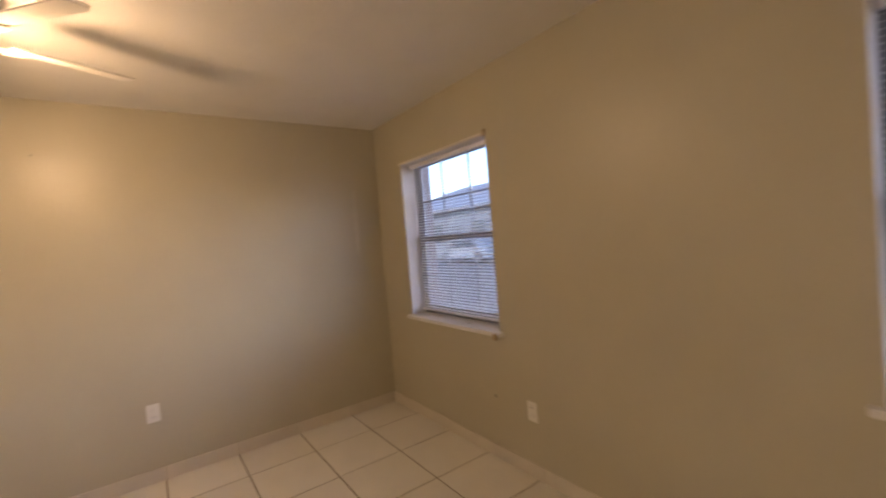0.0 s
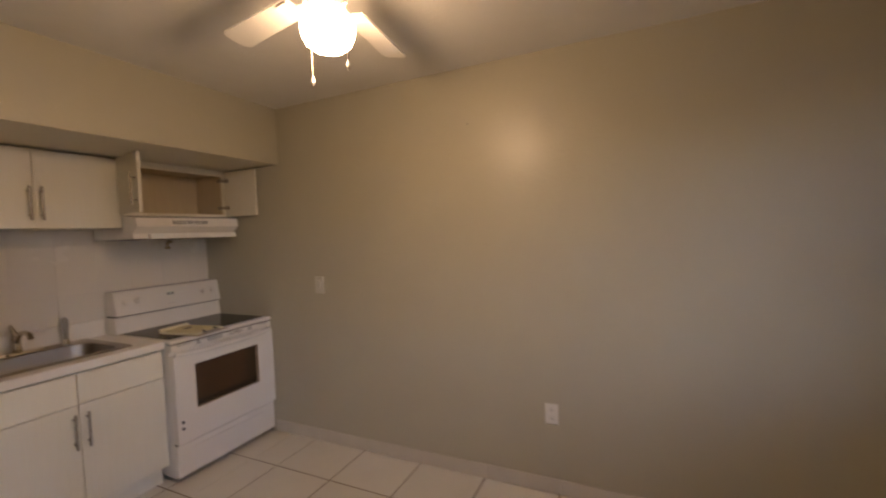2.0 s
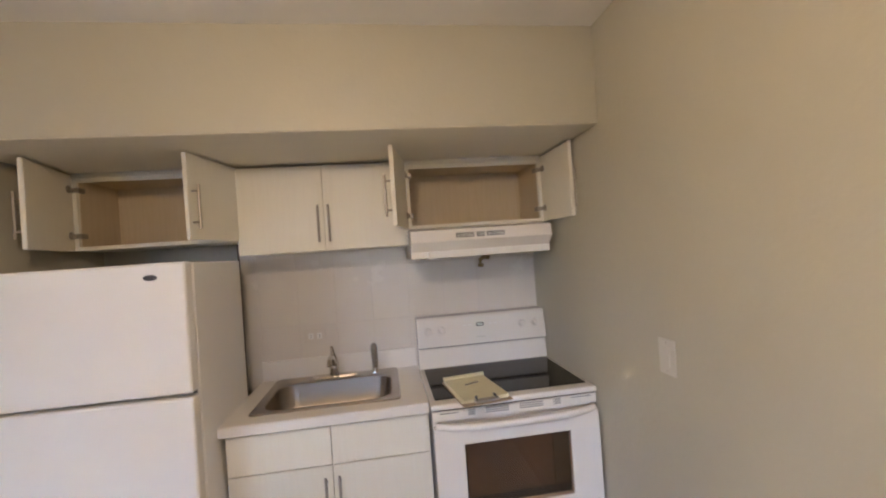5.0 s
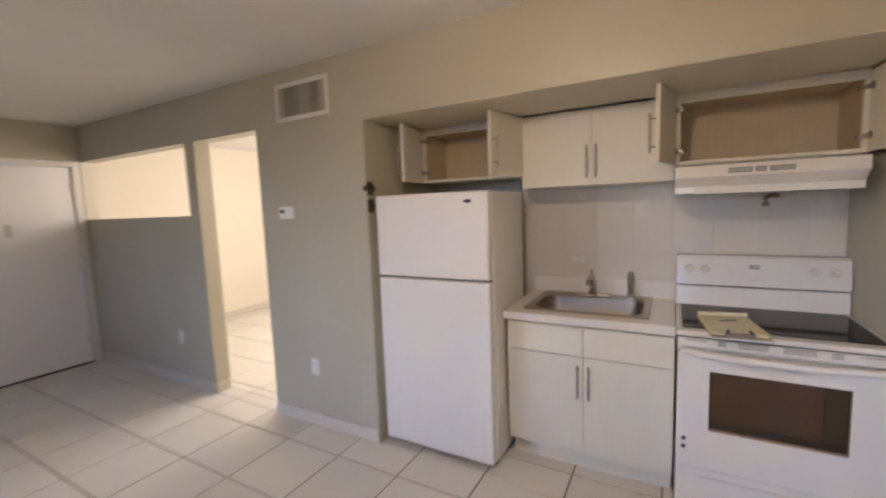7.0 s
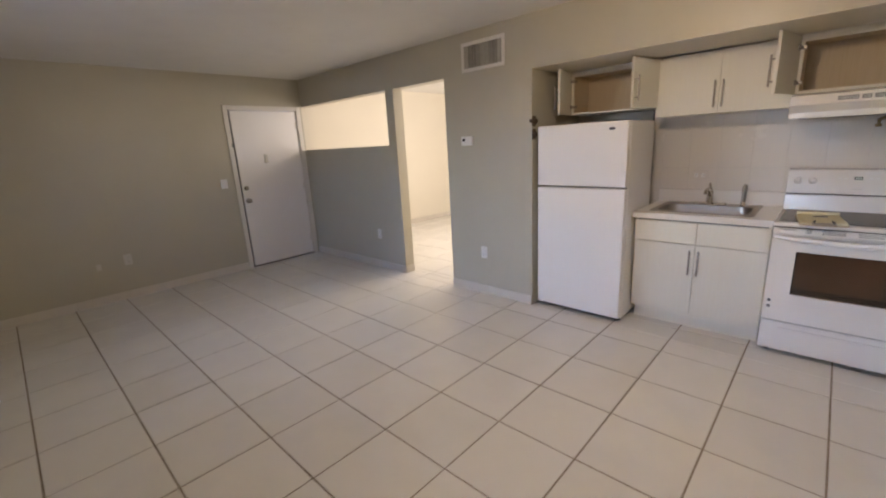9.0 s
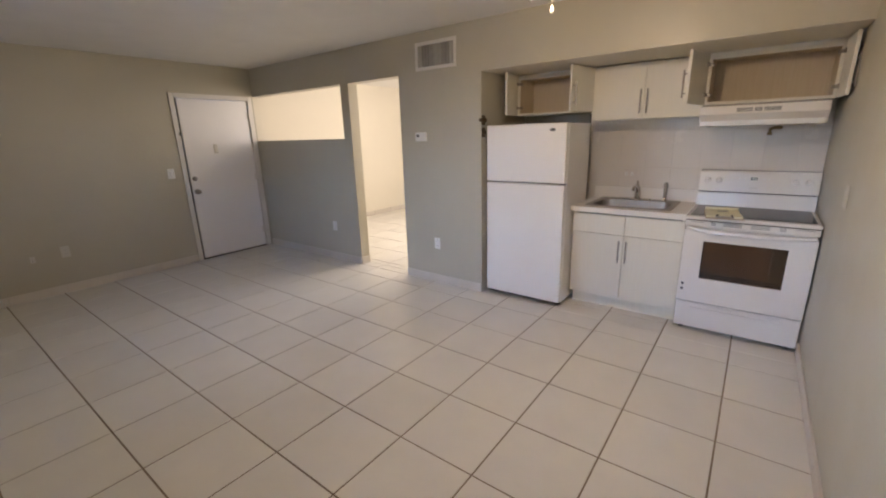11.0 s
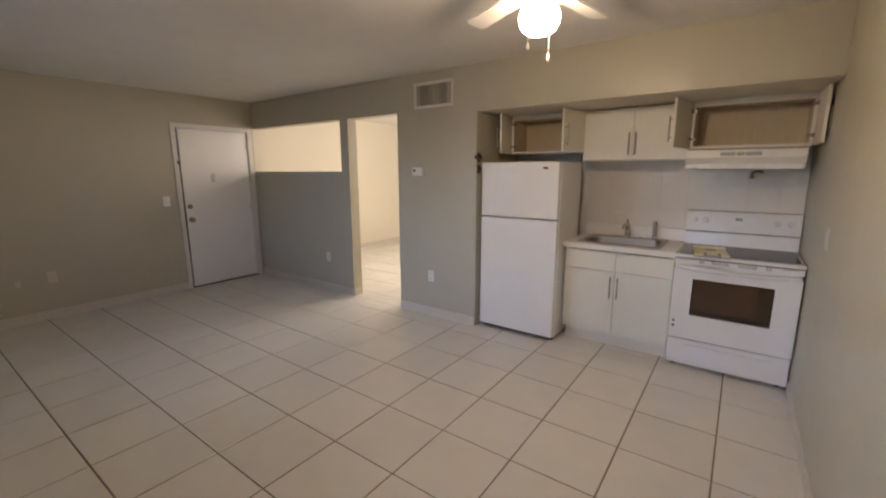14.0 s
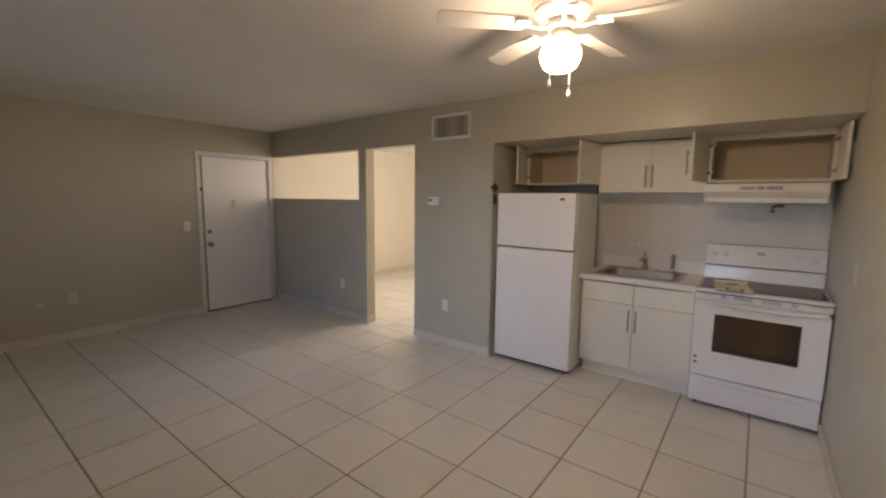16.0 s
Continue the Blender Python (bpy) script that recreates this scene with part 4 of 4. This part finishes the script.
def notepad():
    z = 0.9045
    p = thing("clipboard", (-0.55, 0.30, z), "clipboard with a yellow legal pad lying on the cooktop", "clipboard")
    m = pose(-0.548, 0.285, z, 0, 0, 7)
    part("board", turned(box(-0.112, -0.185, 0.0, 0.112, 0.165, 0.004, 0.001), m), M_PAPERBACK, p)
    own = bmesh.new()
    for k in range(4):
        turned(box(-0.107 + 0.001 * k, -0.155, 0.004 + 0.003 * k, 0.107 - 0.001 * k, 0.162 - 0.002 * k, 0.0068 + 0.003 * k), pose(0, 0, 0, 0, 0, 0.8 * k - 1), own)
    part("paper_pad", turned(own, m), M_PAPER, p, "yellow legal pad")
    part("rolled_page", turned(tube([(-0.105, 0.155, 0.022), (0.105, 0.160, 0.022)], 0.009, 12), m), M_PAPER, p, "page folded over the top")
    part("clip", turned(box(-0.055, -0.180, 0.0045, 0.055, -0.150, 0.016, 0.004, 2), m), M_NICKEL, p, "metal clip")
    for xx in (-0.048, 0.048):
        part("clip_arm", turned(tube([(xx, -0.172, 0.012), (xx * 0.8, -0.140, 0.024), (xx, -0.150, 0.020)], 0.0042, 8), m), M_INK, p, "dark clip end")
    q = thing("pen", (-0.54, 0.33, z + 0.017), "thin dark pen on the yellow pad", "pen")
    part("barrel", turned(tube([(-0.035, 0.03, 0.0208), (0.035, 0.05, 0.0208)], [0.003, 0.004], 8), m), M_GREYDARK, q)


notepad()


# ---------------------------------------------------------------- fridge
def fridge():
    x0, x1, yf, yb, zt = -2.386, -1.647, 0.026, 0.615, 1.590
    f = thing("refrigerator", (x0, yf, 0), "white two-door top-freezer refrigerator", "refrigerator")
    part("cabinet_body", box(x0 + 0.006, yf + 0.072, 0.03, x1 - 0.002, yb, zt - 0.004, 0.006, 2), M_FRIDGE, f)
    part("gasket", box(x0 + 0.014, yf + 0.058, 0.06, x1 - 0.014, yf + 0.073, zt - 0.012), M_GREYDARK, f, "grey door gasket")
    a = part("freezer_door", box(x0, yf, 1.104, x1, yf + 0.060, zt, 0.010, 4), M_FRIDGE, f)
    b = part("fridge_door", box(x0, yf, 0.045, x1, yf + 0.060, 1.091, 0.010, 4), M_FRIDGE, f)
    part("badge", turned(lathe([(0.024, 0), (0.022, 0.003)], (0, 0, 0), 20), pose(x1 - 0.118, yf, zt - 0.052, 90, 0, 0) @ Matrix.Diagonal((1, 0.45, 1, 1))), M_INK, a, "small dark oval badge")
    part("toe_grille", box(x0 + 0.02, yf + 0.065, 0.008, x1 - 0.02, yf + 0.09, 0.055), M_DARK, f, "dark toe grille")
    for xx in (x0 + 0.06, x1 - 0.04):
        part("foot", lathe([(0.02, 0), (0.02, 0.035)], (xx, yf + 0.10, 0.0), 12), M_DARK, f)
        part("foot", lathe([(0.02, 0), (0.02, 0.035)], (xx, yb - 0.06, 0.0), 12), M_DARK, f)


fridge()


# ---------------------------------------------------------------- ceiling fan
def ceiling_fan():
    cx, cy = -1.203, -1.512
    f = thing("ceiling_fan", (cx, cy, H), "white five-blade hugger ceiling fan with lit globe", "ceiling fan")
    part("canopy", lathe([(0.098, 0.0), (0.100, -0.018), (0.094, -0.026)], (cx, cy, H), 36), M_FAN, f, "", True)
    part("motor_housing", lathe([(0.094, -0.024), (0.120, -0.040), (0.132, -0.062), (0.134, -0.088), (0.124, -0.094), (0.124, -0.102), (0.112, -0.118), (0.084, -0.130), (0.06, -0.134)], (cx, cy, H), 40), M_FAN, f, "", True)
    part("hub", lathe([(0.06, -0.133), (0.066, -0.150), (0.062, -0.166), (0.048, -0.178), (0.045, -0.20)], (cx, cy, H), 28), M_FAN, f, "", True)
    g = part("fitter", lathe([(0.046, -0.196), (0.060, -0.204), (0.062, -0.226), (0.054, -0.234)], (cx, cy, H), 28), M_FAN, f, "", True)
    for k in range(3):
        a = radians(30 + 120 * k)
        part("thumb_screw", turned(lathe([(0.003, 0.0), (0.003, 0.012), (0.006, 0.013), (0.006, 0.018)], (0, 0, 0), 10), pose(cx + 0.061 * math.cos(a), cy + 0.061 * math.sin(a), H - 0.216, 0, 90, 30 + 120 * k)), M_NICKEL, g)
    part("globe", lathe([(0.050, -0.226), (0.056, -0.236), (0.077, -0.249), (0.086, -0.266), (0.088, -0.284), (0.084, -0.308), (0.073, -0.331), (0.053, -0.346), (0.027, -0.354), (0.001, -0.357)], (cx, cy, H), 40), M_GLOBE, f, "lit opal glass globe", True)
    for k in range(5):
        a = 8 + 72 * k
        m = pose(cx, cy, H - 0.16, 0, 0, a)
        own = tube([(0.05, 0, 0.0), (0.10, 0, -0.012), (0.15, 0.0, -0.004), (0.18, 0, 0.0)], [0.010, 0.008, 0.008, 0.006], 8)
        box(0.155, -0.045, -0.004, 0.215, 0.045, 0.0, 0.002, 1, own)
        arm = part("blade_bracket", turned(own, m), M_FAN, f, "white cast blade iron")
        own = loft([rounded(0.16, -0.055, 0.56, 0.055, 0.03, 0.001), rounded(0.16, -0.055, 0.56, 0.055, 0.03, 0.007)])
        own.faces.new([v for v in own.verts][:24][::-1])
        for v in own.verts:
            v.co.y *= 0.85 + 0.45 * (v.co.x - 0.16)
        part("blade", turned(own, m @ pose(0, 0, 0, 11, 0, 0)), M_FAN, f, "white fan blade")
    for dx, dy, l in ((0.008, 0.056, 0.195), (-0.008, -0.056, 0.185)):
        c = part("pull_chain", tube([(cx + dx, cy + dy, H - 0.225), (cx + dx * 1.5, cy + dy * 1.5, H - 0.29), (cx + dx * 1.5, cy + dy * 1.5, H - 0.22 - l)], 0.0016, 6), M_NICKEL, f)
        part("pull_knob", lathe([(0.003, 0), (0.007, -0.012), (0.008, -0.022), (0.002, -0.032)], (cx + dx * 1.5, cy + dy * 1.5, H - 0.22 - l), 10), M_TRIM, c, "", True)


ceiling_fan()


# ---------------------------------------------------------------- tiles: pieces last
PITCH, GAP = 0.442, 0.0082
TX, TY = -1.699, -1.550


def tile_mesh(x0, y0, x1, y1, z=0.0, t=0.006, e=0.0018):
    me = bpy.data.meshes.new("tile")
    v = [(x0, y0, z - t), (x1, y0, z - t), (x1, y1, z - t), (x0, y1, z - t),
         (x0, y0, z - e), (x1, y0, z - e), (x1, y1, z - e), (x0, y1, z - e),
         (x0 + e, y0 + e, z), (x1 - e, y0 + e, z), (x1 - e, y1 - e, z), (x0 + e, y1 - e, z)]
    f = [(0, 1, 5, 4), (1, 2, 6, 5), (2, 3, 7, 6), (3, 0, 4, 7), (4, 5, 9, 8), (5, 6, 10, 9), (6, 7, 11, 10), (7, 4, 8, 11), (8, 9, 10, 11)]
    me.from_pydata(v, [], f)
    me.materials.append(M_TILE)
    return me


def floor_tiles(floor, areas):
    whole = tile_mesh(GAP / 2, GAP / 2, PITCH - GAP / 2, PITCH - GAP / 2)
    for ax0, ay0, ax1, ay1 in areas:
        for i in range(math.floor((ax0 - TX) / PITCH), math.ceil((ax1 - TX) / PITCH)):
            for j in range(math.floor((ay0 - TY) / PITCH), math.ceil((ay1 - TY) / PITCH)):
                px, py = TX + i * PITCH, TY + j * PITCH
                x0, x1 = max(px + GAP / 2, ax0 + 0.002), min(px + PITCH - GAP / 2, ax1 - 0.002)
                y0, y1 = max(py + GAP / 2, ay0 + 0.002), min(py + PITCH - GAP / 2, ay1 - 0.002)
                if x1 - x0 < 0.01 or y1 - y0 < 0.01:
                    continue
                full = x1 - x0 > PITCH - GAP - 1e-4 and y1 - y0 > PITCH - GAP - 1e-4
                o = new("tile", whole if full else tile_mesh(x0 - px, y0 - py, x1 - px, y1 - py))
                o.parent = floor
                o.location = (px, py, 0.0005 * math.sin(12.9 * i + 78.2 * j))
                o.rotation_euler = (radians(0.05 * math.sin(3.1 * i + 5 * j)), radians(0.05 * math.cos(7 * i - 2.3 * j)), 0)


fl = solid("floor", box(BX - 0.12, YB - 0.2, -0.14, 0.12, BY + 0.12, -0.0028), M_GROUT, "cream ceramic tiled floor with brown grout", "floor", kind="structure")
floor_tiles(fl, [(XL, YB, 0, 0), (DW0, 0, DW1, T), (AL, 0, 0, AY), (BX, T, AL - 0.1, BY)])


def baseboard(name, runs):
    """Runs of cream base tiles: (x0, y0, x1, y1, nx, ny) along the wall, n pointing into the room."""
    b = thing(name, (0, 0, 0), "cream ceramic tile baseboard", "baseboard", kind="structure")
    for x0, y0, x1, y1, nx, ny in runs:
        ln = math.hypot(x1 - x0, y1 - y0)
        n = max(1, round(ln / PITCH))
        ux, uy = (x1 - x0) / ln, (y1 - y0) / ln
        for k in range(n):
            a, c = ln * k / n + 0.0015, ln * (k + 1) / n - 0.0015
            xs = (x0 + ux * a, x0 + ux * c, x0 + ux * a + nx * 0.010, x0 + ux * c + nx * 0.010)
            ys = (y0 + uy * a, y0 + uy * c, y0 + uy * a + ny * 0.010, y0 + uy * c + ny * 0.010)
            part("tile", box(min(xs), min(ys), 0.001, max(xs), max(ys), 0.088, 0.002), M_BASE, b)


baseboard("baseboard", [
    (XL + 0.011, 0, DW0, 0, 0, -1), (DW1, 0, AL - 0.001, 0, 0, -1), (0, YB + 0.011, 0, 0.17, -1, 0),
    (XL + 0.011, YB, -0.0, YB, 0, 1), (XL, YB + 0.0, XL, DY0 - 0.057, 1, 0), (DW0, 0.0, DW0, T, 1, 0), (DW1, 0.002, DW1, T, -1, 0),
    (BX, T, BX, BY, 1, 0), (BX + 0.011, BY, AL - 0.11, BY, 0, -1)])


def backsplash():
    b = solid("backsplash", box(-1.730, AY - 0.008, CZ - 0.05, -0.0, AY, 1.70), M_BSGROUT, "white glazed wall tiles behind sink and stove", "backsplash", kind="structure")
    pw, ph, g = 0.2125, 0.315, 0.002
    for i in range(-5, 5):
        for j in range(-2, 2):
            x0, x1 = -0.794 + i * pw + g / 2, -0.794 + (i + 1) * pw - g / 2
            z0, z1 = 1.188 + j * ph + g / 2, 1.188 + (j + 1) * ph - g / 2
            x0, x1, z0, z1 = max(x0, -1.729), min(x1, -0.001), max(z0, 0.85), min(z1, 1.699)
            if x1 - x0 < 0.02 or z1 - z0 < 0.02:
                continue
            part("tile", box(x0, AY - 0.011, z0, x1, AY - 0.0072, z1, 0.0018, 2), M_BSTILE, b)
    o = outlet((-1.345, AY - 0.011, 1.125), 0, "white plastic outlet set sideways in the tiled backsplash")
    o.matrix_basis = pose(-1.345, AY - 0.011, 1.125, 0, 90, 0)
    for p in o.children:
        if p.name.startswith("cover_plate"):
            p.data.materials[0] = M_BSTILE


backsplash()
